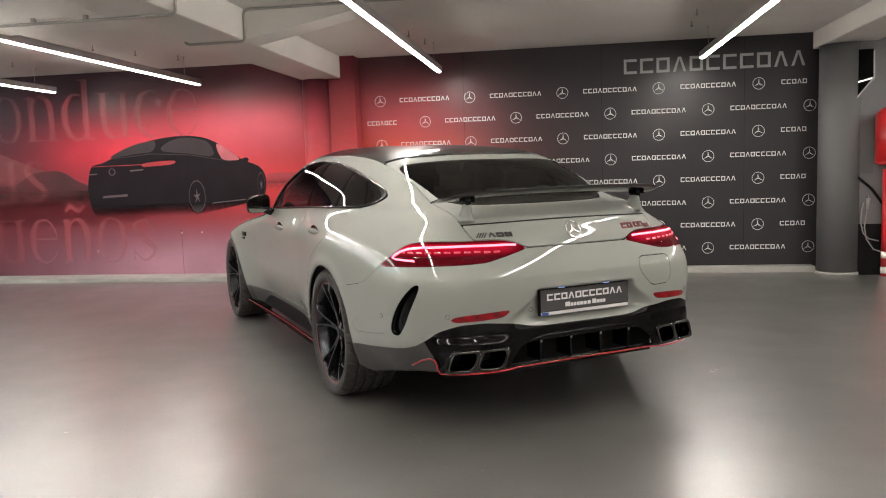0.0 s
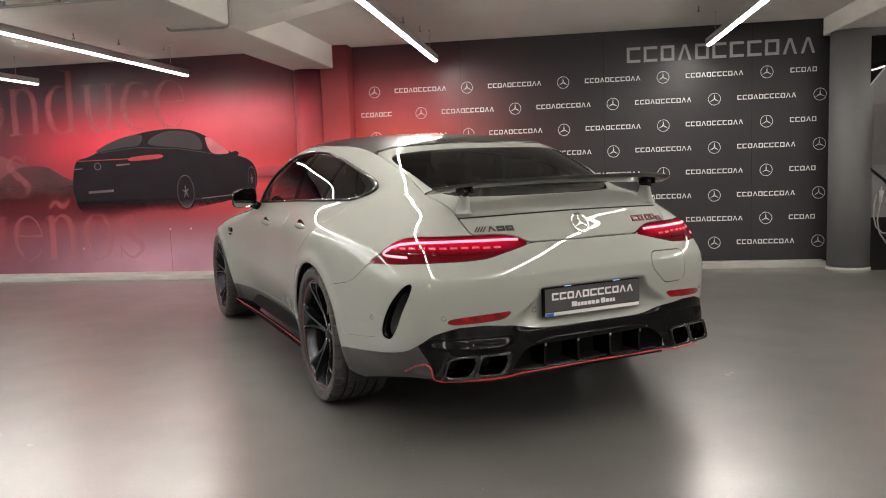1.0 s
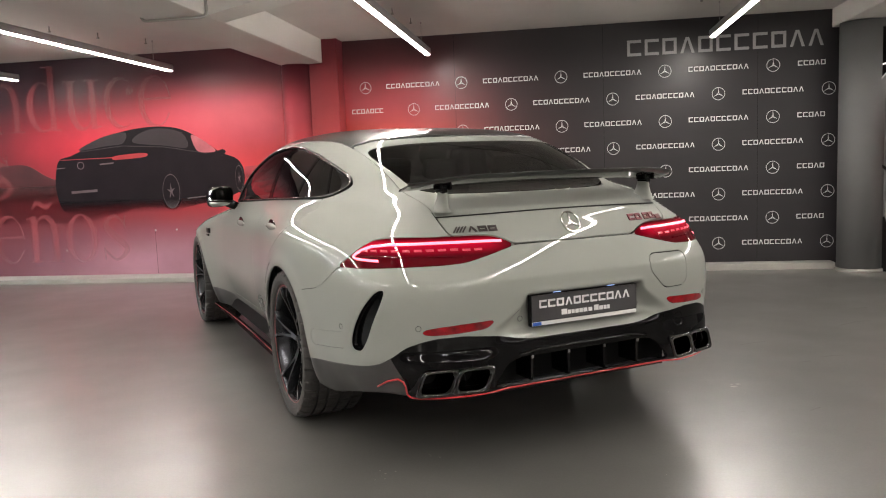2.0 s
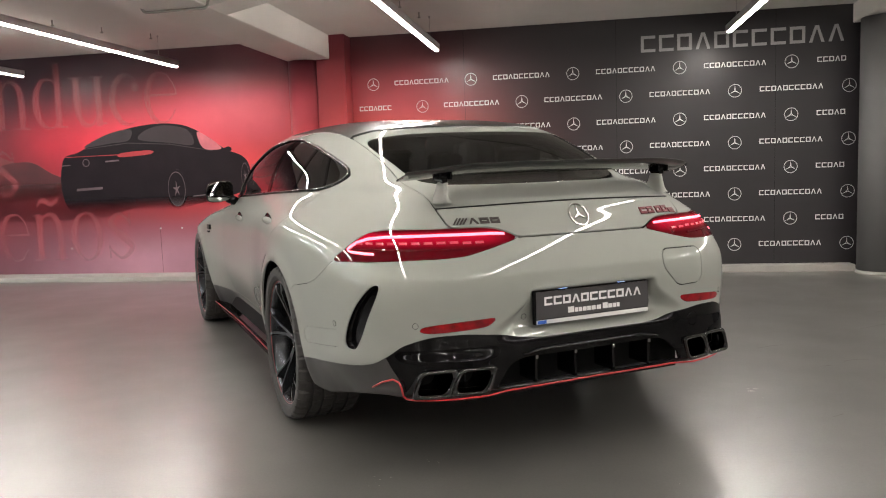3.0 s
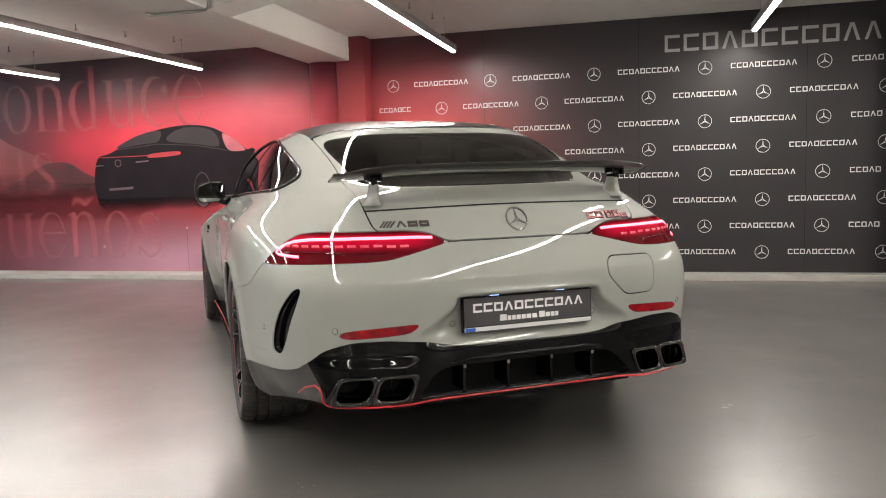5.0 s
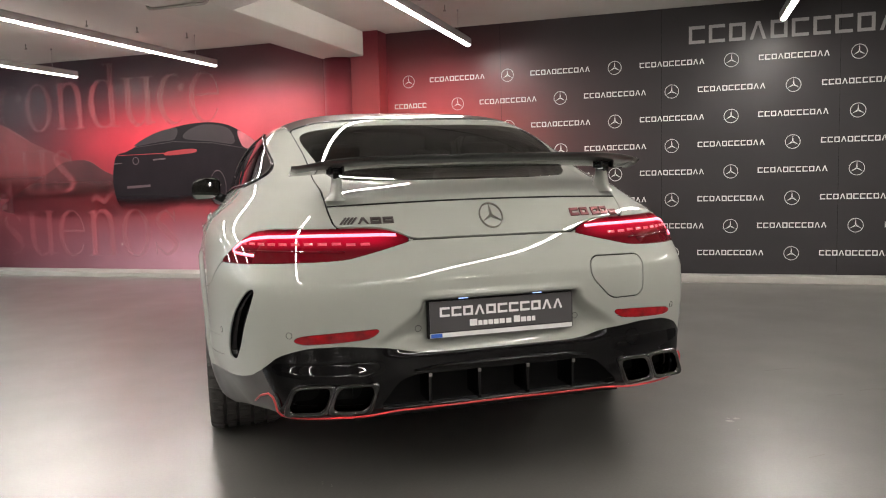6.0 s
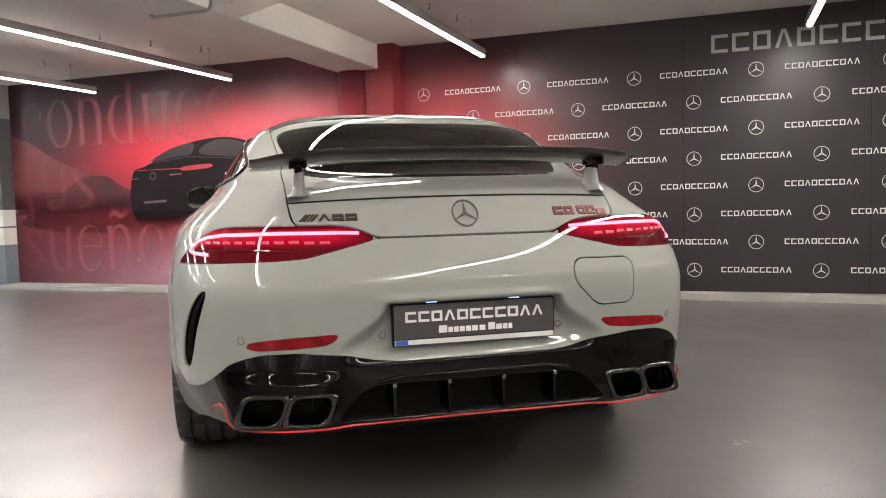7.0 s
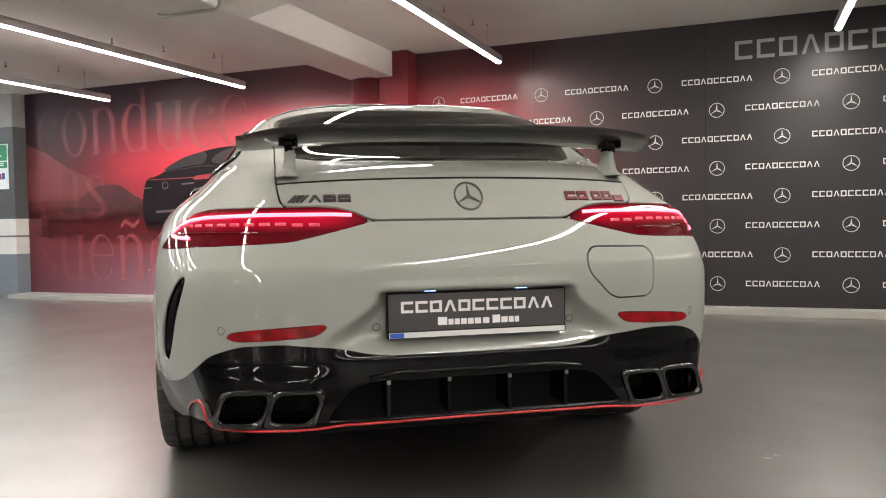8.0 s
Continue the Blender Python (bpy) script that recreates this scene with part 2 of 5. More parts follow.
SMEAR = mat("faint_floor_scuff", (0.27, 0.26, 0.245), 0.45, vary=0.15, scale=20)

# ---- the car's outer skin: a stack of level contours, swept round the plan ----
def curve(xs, ys, q):
    """Smooth monotone interpolation through a few keys."""
    xs, ys, q = np.array(xs, float), np.array(ys, float), np.asarray(q, float)
    h, d = np.diff(xs), np.diff(ys) / np.diff(xs)
    m = np.zeros_like(xs)
    m[0], m[-1] = d[0], d[-1]
    for i in range(1, len(xs) - 1):
        if d[i - 1] * d[i] > 0:
            w1, w2 = 2 * h[i] + h[i - 1], h[i] + 2 * h[i - 1]
            m[i] = (w1 + w2) / (w1 / d[i - 1] + w2 / d[i])
    i = np.clip(np.searchsorted(xs, q) - 1, 0, len(xs) - 2)
    t = (q - xs[i]) / h[i]
    return ((2 * t**3 - 3 * t**2 + 1) * ys[i] + (t**3 - 2 * t**2 + t) * h[i] * m[i]
            + (-2 * t**3 + 3 * t**2) * ys[i + 1] + (t**3 - t**2) * h[i] * m[i + 1])


def smooth(a, b, v):
    t = np.clip((np.asarray(v, float) - a) / (b - a), 0, 1)
    return t * t * (3 - 2 * t)


KZ = [.18, .28, .33, .4, .52, .62, .72, .765, .82, .9, .95, .985, 1.005, 1.035, 1.06, 1.098, 1.16, 1.25, 1.313, 1.355, 1.4, 1.43, 1.445, 1.455]
KW = [.88, .92, .935, .948, .96, .962, .96, .957, .952, .932, .892, .858, .843, .825, .815, .8, .773, .715, .662, .605, .51, .4, .29, .02]
KYR = [-0.8, -1.06, -1.13, -1.115, -1.122, -1.131, -1.138, -1.129, -1.102, -1.055, -1.020, -.998, -.985, -0.92, -0.81, -0.635, -0.52, -0.34, -0.19, -0.07, 0.22, 0.58, 0.95, 1.4]
KN = [4, 4.1, 4.1, 4.1, 4.15, 4.15, 4.05, 3.95, 3.7, 3.6, 3.4, 3.3, 3.35, 3.5, 3.65, 3.9, 4, 4.05, 4.05, 3.9, 3.6, 3.2, 3, 2.5]
KYC = [.1, .1, .1, .1, .1, .1, .1, .1, .1, .15, .25, .35, .45, .6, .75, 1, 1.2, 1.3, 1.35, 1.38, 1.4, 1.42, 1.44, 1.45]
KYF = [3.7, 3.8, 3.83, 3.86, 3.88, 3.86, 3.8, 3.7, 3.55, 3.1, 2.8, 2.62, 2.54, 2.46, 2.4, 2.32, 2.18, 2, 1.86, 1.76, 1.66, 1.58, 1.54, 1.5]
KNF = [2.6, 2.6, 2.6, 2.6, 2.6, 2.6, 2.6, 2.5, 2.4, 2.3, 2.3, 2.4, 2.6, 2.8, 3, 3, 3, 3, 3, 3, 2.8, 2.6, 2.5, 2.4]
KYD = [2.6, 2.6, 2.6, 2.6, 2.6, 2.6, 2.5, 2.42, 2.3, 1.9, 1.7, 1.6, 1.55, 1.5, 1.5, 1.5, 1.5, 1.48, 1.47, 1.46, 1.46, 1.46, 1.455, 1.455]


def arc(n, count):
    """Unit superellipse quarter from (0, 1) to (1, 0), evenly spaced along it."""
    t = np.linspace(0, np.pi / 2, 1500)
    x, y = np.sin(t) ** (2 / n), np.cos(t) ** (2 / n)
    s = np.r_[0, np.cumsum(np.hypot(np.diff(x), np.diff(y)))]
    q = np.linspace(0, s[-1], count)
    return np.interp(q, s, x), np.interp(q, s, y)


def hull_plain(levels=230, rear=150, side=110, front=40):
    """Points of the left half: rows go up, columns go from the rear's middle round to the nose. Also the way round from the middle."""
    pos = np.r_[0, np.cumsum(np.hypot(np.hypot(np.diff(KZ) * 1.5, np.diff(KW)), np.diff(KYR)))]
    q = np.linspace(0, pos[-1], levels)
    width = levels * .016
    reach = int(width * 3.5)
    kernel = np.exp(-(np.arange(-reach, reach + 1) / width) ** 2 / 2)
    kernel /= kernel.sum()

    def eased(keys):
        """The keys' curve, rid of its kinks, with most of its sag put back."""
        c = curve(pos, keys, q)
        blur = lambda v: np.convolve(np.r_[2 * v[0] - v[reach:0:-1], v, 2 * v[-1] - v[-2:-reach - 2:-1]], kernel, "valid")
        g = blur(c)
        return g + .8 * blur(c - g)

    z, w, yr, n, yc, yf, nf, yd = [eased(c) for c in (KZ, KW, KYR, KN, KYC, KYF, KNF, KYD)]
    w = np.maximum(w, .012)
    P = np.zeros((levels, rear + side + front, 3))
    for i in range(levels):
        ax, ay = arc(n[i], rear)
        bx, by = arc(nf[i], front + 1)
        yy = np.linspace(yc[i], max(yd[i], yc[i] + .005), side + 1)[1:]
        x = np.r_[ax * w[i], np.full(side, w[i]), bx[::-1][1:] * w[i]]
        y = np.r_[yc[i] + (yr[i] - yc[i]) * ay, yy, yy[-1] + (max(yf[i], yy[-1] + .01) - yy[-1]) * by[::-1][1:]]
        P[i] = np.c_[-x, y, np.full(len(x), z[i])]
    return P


def shape(P):
    """The forms that lie on the plain skin: waist, haunches, arch lips, plate recess."""
    x, y, z = P[..., 0].copy(), P[..., 1].copy(), P[..., 2].copy()
    body = 1 - smooth(.93, 1.05, z)
    waist = smooth(.35, 1.0, y) * (1 - smooth(1.9, 2.7, y))
    x = x * (1 - body * waist * (.022 + .055 * smooth(.58, .26, z)))
    x = x * (1 + .060 * body * np.exp(-((y - 2.90) / .50) ** 2))
    x = x * (1 + .030 * body * np.exp(-((y - .08) / np.where(z < .55, .42 + .14 * smooth(.55, .40, z), .42)) ** 2))
    for cy in (0.0, 2.86):
        d = np.hypot(y - cy, np.maximum(z - .36, 0))
        x -= .012 * np.exp(-((d - .405) / .035) ** 2) * (np.abs(x) > .6)
    # the lower corners of the bumper tuck in
    x = x * (1 - .040 * smooth(.46, .26, z) * smooth(-.42, -.68, y) * smooth(.66, .86, np.abs(x)))
    x = x * (1 - .015 * smooth(.46, .27, z) * smooth(-.40, -.56, y) * smooth(-1.02, -.86, y) * smooth(.66, .86, np.abs(x)))
    a = np.abs(x)
    back = y < -.75
    # recess round the number plate
    edge = .264 + .07 * smooth(.675, .51, z)
    rec = (1 - smooth(edge - .006, edge + .026 + .10 * smooth(.67, .53, z), a)) * smooth(.686, .672, z) * smooth(.49, .57, z) * back
    y = y + .05 * rec
    # a brow over the plate
    y = y - .006 * np.exp(-((z - .692) / .012) ** 2) * (1 - smooth(.22, .32, a)) * back
    # gloss housings over the tail pipes
    hood = smooth(.37, .455, a) * smooth(.815, .745, a) * smooth(.295, .335, z)
    y = y - (.016 * smooth(.500, .445, z) + .008 * smooth(.470, .405, z) * smooth(.43, .48, a)) * hood * back
    # a fine crease over the bumper, level with the tops of the air ducts
    y = y - .0034 * np.exp(-np.abs(z - .752) / .026) * smooth(.84, .76, a) * back
    # the lip of the tailgate
    y = y - .007 * np.exp(-((z - 1.021) / .010) ** 2) * smooth(.62, .5, a) * back
    # the lid falls in a little under its lip
    y = y + .0020 * np.exp(-((z - .955) / .03) ** 2) * smooth(.60, .45, a) * back
    return np.stack([x, y, z], -1)


def whole_skin(P, plain):
    """Both halves as one sheet: a row per level, columns from the nose's right side round the rear to its left side.
    Columns of V: place, signed way round from the rear's middle (left is minus), outward normal."""
    S = np.concatenate([np.zeros((P.shape[0], 1)), np.cumsum(np.hypot(*np.moveaxis(np.diff(plain[..., :2], axis=1), -1, 0)), axis=1)], axis=1)
    Q = np.concatenate([(P * [-1, 1, 1])[:, :0:-1], P], axis=1)
    T = np.concatenate([S[:, :0:-1], -S], axis=1)
    N = np.cross(np.gradient(Q, axis=1), np.gradient(Q, axis=0))
    N /= np.linalg.norm(N, axis=-1, keepdims=True) + 1e-12
    if N[10, Q.shape[1] // 2, 1] > 0:
        N = -N
    return np.concatenate([Q, T[..., None], N], axis=-1)


def sheet(G):
    a, b = G.shape[:2]
    i = np.arange(a * b).reshape(a, b)
    quads = np.stack([i[:-1, :-1], i[1:, :-1], i[1:, 1:], i[:-1, 1:]], -1).reshape(-1, 4)
    return G.reshape(-1, 7), quads, []


def split(skin, f):
    """Cuts a sheet along f = 0, where f is given for each of its points: the parts with f < 0 and with f > 0."""
    V, quads, polys = skin
    neg = f < 0
    c = neg[quads].sum(1) if len(quads) else np.zeros(0, int)
    lists = [[], []]
    mixed = [tuple(q) for q in quads[(c > 0) & (c < 4)]] if len(quads) else []
    for p in polys:
        k = sum(bool(neg[i]) for i in p)
        if k == len(p):
            lists[0].append(p)
        elif k == 0:
            lists[1].append(p)
        else:
            mixed.append(p)
    extra, made, n = [], {}, len(V)
    for p in mixed:
        ins, out = [], []
        for a, b in zip(p, p[1:] + p[:1]):
            (ins if neg[a] else out).append(a)
            if neg[a] != neg[b]:
                e = (a, b) if a < b else (b, a)
                if e not in made:
                    t = f[e[0]] / (f[e[0]] - f[e[1]])
                    made[e] = n + len(extra)
                    extra.append(V[e[0]] * (1 - t) + V[e[1]] * t)
                ins.append(made[e]), out.append(made[e])
        if len(ins) > 2:
            lists[0].append(tuple(ins))
        if len(out) > 2:
            lists[1].append(tuple(out))
    W = np.concatenate([V, np.array(extra)]) if extra else V
    if len(quads):
        return (W, quads[c == 4], lists[0]), (W, quads[c == 0], lists[1])
    return (W, quads, lists[0]), (W, quads, lists[1])


def outline(a, b, poly, round_by=0.0):
    """Signed distance to a polygon in a plane of (a, b), its corners cut round: minus inside."""
    q, p = np.array(poly, float), np.stack([a, b], -1)
    for most in (.012, .006):
        ahead = np.roll(q, -1, axis=0)
        share = np.minimum(.25, most / (np.hypot(*(ahead - q).T) + 1e-9))[:, None]
        q = np.stack([q * (1 - share) + ahead * share, q * share + ahead * (1 - share)], 1).reshape(-1, 2)
    d, inside = np.full(len(a), 1e9), np.zeros(len(a), bool)
    for i in range(len(q)):
        u, v = q[i], q[(i + 1) % len(q)]
        e, w = v - u, p - u
        t = np.clip((w @ e) / (e @ e + 1e-15), 0, 1)
        d = np.minimum(d, np.hypot(*(w - t[:, None] * e).T))
        cross = (u[1] > p[:, 1]) != (v[1] > p[:, 1])
        if abs(e[1]) > 1e-12:
            inside ^= cross & (p[:, 0] < u[0] + (p[:, 1] - u[1]) * e[0] / e[1])
    return np.where(inside, -d, d) - round_by


# ---- small builders ----
def mesh_of(name, verts, faces, material=None, flat=False, normals=None):
    me = bpy.data.meshes.new(name)
    me.from_pydata([tuple(map(float, v)) for v in verts], [], [tuple(map(int, f)) for f in faces])
    me.polygons.foreach_set("use_smooth", [not flat] * len(me.polygons))
    if normals is not None:
        me.normals_split_custom_set_from_vertices([tuple(map(float, n)) for n in normals])
    if material:
        me.materials.append(material)
    return me


def part(name, data, material, parent=None, label="", at=None):
    """Links a bmesh or a mesh as one object, under a thing or a part."""
    if isinstance(data, bmesh.types.BMesh):
        me = bpy.data.meshes.new(name)
        data.to_mesh(me)
        data.free()
    else:
        me = data
    if material and not me.materials:
        me.materials.append(material)
    ob = new(name, me)
    ob.parent = parent
    if at is not None:
        ob.matrix_local = at
    return tagged(ob, label) if label else ob


def thing(name, label, category, group="", kind="", at=None):
    ob = new(name)
    if at is not None:
        ob.matrix_local = at
    return tagged(ob, label, category, group, kind)


def box(x0, x1, y0, y1, z0, z1, bevel=0.0, bm=None):
    bm = bm or bmesh.new()
    r = bmesh.ops.create_cube(bm, size=1, matrix=Matrix.LocRotScale(((x0 + x1) / 2, (y0 + y1) / 2, (z0 + z1) / 2), None, (x1 - x0, y1 - y0, z1 - z0)))
    if bevel:
        vs = set(r["verts"])
        bmesh.ops.bevel(bm, geom=[e for e in bm.edges if e.verts[0] in vs and e.verts[1] in vs], offset=bevel, segments=2, affect="EDGES", profile=0.5)
    return bm


def rod(a, b, radius, sides=16, bm=None, radius2=None):
    bm = bm or bmesh.new()
    a, b = Vector(a), Vector(b)
    m = Matrix.Translation((a + b) / 2) @ (b - a).to_track_quat("Z", "Y").to_matrix().to_4x4()
    r = bmesh.ops.create_cone(bm, cap_ends=True, segments=sides, radius1=radius, radius2=radius if radius2 is None else radius2, depth=(b - a).length, matrix=m)
    for f in {f for v in r["verts"] for f in v.link_faces}:
        f.smooth = len(f.verts) == 4
    return bm


def tube(points, radius, sides=10, closed=False):
    """A round bar along a way of points."""
    P = [Vector(p) for p in points]
    n, verts, faces, up = len(P), [], [], None
    for i, p in enumerate(P):
        d = (P[(i + 1) % n] - P[i - 1]) if closed or 0 < i < n - 1 else (P[1] - P[0] if i == 0 else P[-1] - P[-2])
        d = d.normalized()
        up = d.orthogonal() if up is None else (up - d * up.dot(d))
        up = up.normalized()
        side = d.cross(up)
        verts += [p + radius * (math.cos(a) * up + math.sin(a) * side) for a in (2 * math.pi * k / sides for k in range(sides))]
    for i in range(n if closed else n - 1):
        j = (i + 1) % n
        faces += [(i * sides + k, i * sides + (k + 1) % sides, j * sides + (k + 1) % sides, j * sides + k) for k in range(sides)]
    if not closed:
        faces += [tuple(range(sides))[::-1], tuple(range((n - 1) * sides, n * sides))]
    return mesh_of("tube", verts, faces)


def lathe(profile, segments=64, axis="x"):
    """A turned form: profile of (radius, along the axis)."""
    verts, faces, n = [], [], len(profile)
    for s in range(segments):
        a = 2 * math.pi * s / segments
        for r, h in profile:
            verts.append((h, r * math.cos(a), r * math.sin(a)) if axis == "x" else (r * math.cos(a), r * math.sin(a), h))
    for s in range(segments):
        t = (s + 1) % segments
        faces += [(s * n + k, s * n + k + 1, t * n + k + 1, t * n + k) for k in range(n - 1)]
    return mesh_of("turned", verts, faces)


def plate(outline, z0, z1, to=None):
    """A flat slab from a 2D outline; to: maps (x, y, height) into space."""
    n = len(outline)
    to = to or (lambda x, y, h: (x, y, h))
    verts = [to(x, y, z0) for x, y in outline] + [to(x, y, z1) for x, y in outline]
    faces = [tuple(range(n))[::-1], tuple(range(n, 2 * n))] + [(i, (i + 1) % n, n + (i + 1) % n, n + i) for i in range(n)]
    return mesh_of("slab", verts, faces, flat=True)


def on_wall(y):
    return lambda x, z, h: (x, y - h, z)


def ring_mesh(radius, width, y, cx, cz, depth=0.003, segments=40):
    verts, faces = [], []
    for s in range(segments):
        a = 2 * math.pi * s / segments
        for r, h in ((radius, 0), (radius, depth), (radius - width, depth), (radius - width, 0)):
            verts.append((cx + r * math.cos(a), y - h, cz + r * math.sin(a)))
    for s in range(segments):
        t = (s + 1) % segments
        faces += [(s * 4 + k, s * 4 + k + 1, t * 4 + k + 1, t * 4 + k) for k in range(3)]
    return verts, faces


# ---- the hall ----
WALL, MUR, TOP = 4.46, 4.41, 2.635
structure = lambda ob, label: tagged(ob, label, "", "", "structure")
structure(part("floor", box(-14, 8, -12, 9, -0.2, 0), FLOOR), "grey polished epoxy floor with faint scuffs")
structure(part("ceiling", box(-14, 8, -12, 9, TOP, TOP + 0.3), WHITE), "white painted concrete ceiling")
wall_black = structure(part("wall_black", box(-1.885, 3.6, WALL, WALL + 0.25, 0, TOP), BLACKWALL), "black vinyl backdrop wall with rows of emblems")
wall_mural = structure(part("wall_mural", box(-7.6, -1.885, MUR, MUR + 0.3, 0, TOP), MURAL), "red and black printed mural wall with a dark saloon")
wall_back = structure(part("wall_back", box(3.5, 8, 4.03, 4.25, 0, TOP), DARKGREY), "dark grey wall beside the column")
# Three walls out of view, added to close the hall and set its bounce light.
structure(part("wall_far_right", box(8, 8.2, -12, 6.2, 0, TOP), BAREWALL), "pale painted side wall, unseen, added to close the hall")
structure(part("wall_left", box(-14, -13.8, -12, 9, 0, TOP), BAREWALL), "pale painted side wall, unseen, added to close the hall")
structure(part("wall_near", box(-14, 8, -12, -11.8, 0, TOP), BAREWALL), "pale painted near wall, unseen, added to close the hall")
wall_end = structure(part("wall_end", box(-14, -7.44, 4.22, 4.7, 0, TOP), BAREWALL), "grey and white banded wall end")
for z0, z1, m, d in ((.0, .561, BANDBLUE, .004), (.561, .781, BANDWHITE, .003), (.781, .802, GREYCOL, .004), (.802, 1.017, BANDWHITE, .003), (1.017, 2.20, BANDDARK, .004)):
    part("paint_band", box(-13.9, -7.44 + d, 4.22 - d, 4.6, z0 + .001, z1), m, wall_end, "painted band on the wall")
structure(part("kerb", box(-7.43, -2.5, 4.06, MUR, 0, 0.055, 0.006), KERB), "pale concrete kerb along the wall")
structure(part("kerb", box(-1.88, 3.28, 4.29, WALL, 0, 0.068, 0.006), KERB), "pale concrete kerb along the wall")
structure(part("pillar", box(-2.20, -1.88, 4.23, 4.6, 0, TOP), PILLARRED), "red printed square pillar")
structure(part("column", rod((-2.37, 4.33, 0), (-2.37, 4.33, 2.38), 0.178, 40), MURAL), "red printed round column")
column = structure(part("column", rod((3.455, 4.15, 0), (3.455, 4.15, 2.44), 0.207, 48), GREYCOL), "dark grey painted round column")
part("column_foot", rod((3.455, 4.15, 0), (3.455, 4.15, .035), 0.217, 48), KERB, column, "pale concrete foot ring")
structure(part("beam", box(-2.53, -2.05, -12, 4.6, 2.38, TOP + 0.01, 0.01), WHITE), "white concrete ceiling beam")
structure(part("beam", box(3.27, 3.78, -12, 4.6, 2.45, TOP + 0.01, 0.01), WHITE), "white concrete ceiling beam")
structure(part("beam", box(-13.9, -2.5, .30, .78, 2.40, TOP + 0.01, 0.01), WHITE), "white concrete ceiling cross beam")
wedge = mesh_of("haunch", [(-2.06, 1.46, 2.38), (-2.06, 1.77, 2.38), (-.75, 1.77, TOP + .005), (-.75, 1.46, TOP + .005), (-2.06, 1.46, TOP + .005), (-2.06, 1.77, TOP + .005)],
                [(0, 1, 2, 3), (0, 3, 4), (1, 5, 2), (0, 4, 5, 1), (3, 2, 5, 4)], flat=True)
structure(part("haunch", wedge, WHITE), "white concrete haunch under the ceiling")


def pipe_run(points, r=.011):
    """A conduit with rounded bends."""
    P, out = [Vector(p) for p in points], [Vector(points[0])]
    for a, b, c in zip(P, P[1:], P[2:]):
        u, v = b + (a - b).normalized() * .05, b + (c - b).normalized() * .05
        out += [u * (1 - t) ** 2 + b * 2 * t * (1 - t) + v * t * t for t in (0, .25, .5, .75, 1)]
    return tube(out + [P[-1]], r, 10)


conduit = thing("conduit", "thin grey conduit along ceiling and beam", "conduit")
part("tube", pipe_run([(-2.56, 1.43, TOP - .015), (-2.56, 1.43, 2.365), (-2.035, 1.43, 2.365), (-2.035, 1.43, TOP - .015), (-.4, 1.43, TOP - .015), (3.2, 1.43, TOP - .015)]), PIPE, conduit)
conduit = thing("conduit", "thin grey conduit along ceiling and beam", "conduit")
part("tube", pipe_run([(-13.5, .285, 2.385), (-2.035, .285, 2.365), (-2.035, .285, TOP - .015), (-1.2, .285, TOP - .015)]), PIPE, conduit)
for x in (-3.9, -3.1, -2.7):
    part("clip", box(x - .012, x + .012, .268, .302, 2.37, 2.405, .003), PIPE, conduit)
for x, y in ((-4.15, 2.6), (-3.95, 3.05), (-3.7, 3.5), (-5.9, 2.9), (-5.6, 3.3), (-1.05, 2.2), (-.95, 2.9), (-.88, 3.4), (1.75, 2.7), (1.8, 3.3)):
    hook = thing("ceiling_hook", "small dark hook screwed into the ceiling", "ceiling hook", "hooks under the ceiling")
    part("shank", rod((x, y, TOP - .045), (x, y, TOP), .006, 8), PIPE, hook)
    part("eye", rod((x - .012, y, TOP - .05), (x + .012, y, TOP - .05), .008, 8), PIPE, hook)


def strip_light(x, y0, y1, tube_mat=TUBE):
    lamp = thing("strip_light", "long white LED strip light hung under the ceiling", "strip light", "strip lights under the ceiling")
    part("housing", box(x - 0.032, x + 0.032, y0, y1, 2.362, 2.425, 0.004), ALU, lamp, "grey aluminium housing")
    part("diffuser", box(x - 0.017, x + 0.017, y0 + 0.004, y1 - 0.004, 2.353, 2.361), tube_mat, lamp, "glowing white diffuser")
    for k in range(4):
        y = y0 + .35 + (y1 - y0 - .7) * k / 3
        part("hanger", rod((x, y, 2.425), (x, y, TOP), 0.002, 6), ALU, lamp)
        part("ceiling_cap", rod((x, y, TOP - .02), (x, y, TOP), 0.008, 8), ALU, lamp)
    return lamp


# Strip at 4.87 is unseen, added at the row's spacing to light the right.
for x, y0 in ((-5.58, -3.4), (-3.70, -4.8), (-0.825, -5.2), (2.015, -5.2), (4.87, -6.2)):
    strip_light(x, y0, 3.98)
# Unseen strip, added with a cool tint to brighten the car's left flank.
strip_light(-8.4, -4.5, 3.98, FILLCOOL)
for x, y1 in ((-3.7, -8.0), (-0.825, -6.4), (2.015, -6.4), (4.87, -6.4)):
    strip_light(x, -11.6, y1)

# ---- print on the black wall: rows of ring emblems and letter blocks ----
def star_mesh(r, y):
    verts, faces = ring_mesh(r, r * .075, y, 0, 0, .002, 40)
    for t in (math.pi / 2, math.pi * 7 / 6, math.pi * 11 / 6):
        b = len(verts)
        verts += [(r * .11 * math.cos(t + 1.05), y - .002, r * .11 * math.sin(t + 1.05)), (r * .94 * math.cos(t), y - .002, r * .94 * math.sin(t)), (r * .11 * math.cos(t - 1.05), y - .002, r * .11 * math.sin(t - 1.05))]
        faces.append((b, b + 2, b + 1))
    return mesh_of("emblem", verts, faces, PRINT, flat=True)


BLOCKS = ("open", "open", "closed", "peak", "closed", "open", "open", "open", "closed", "peak", "peak")


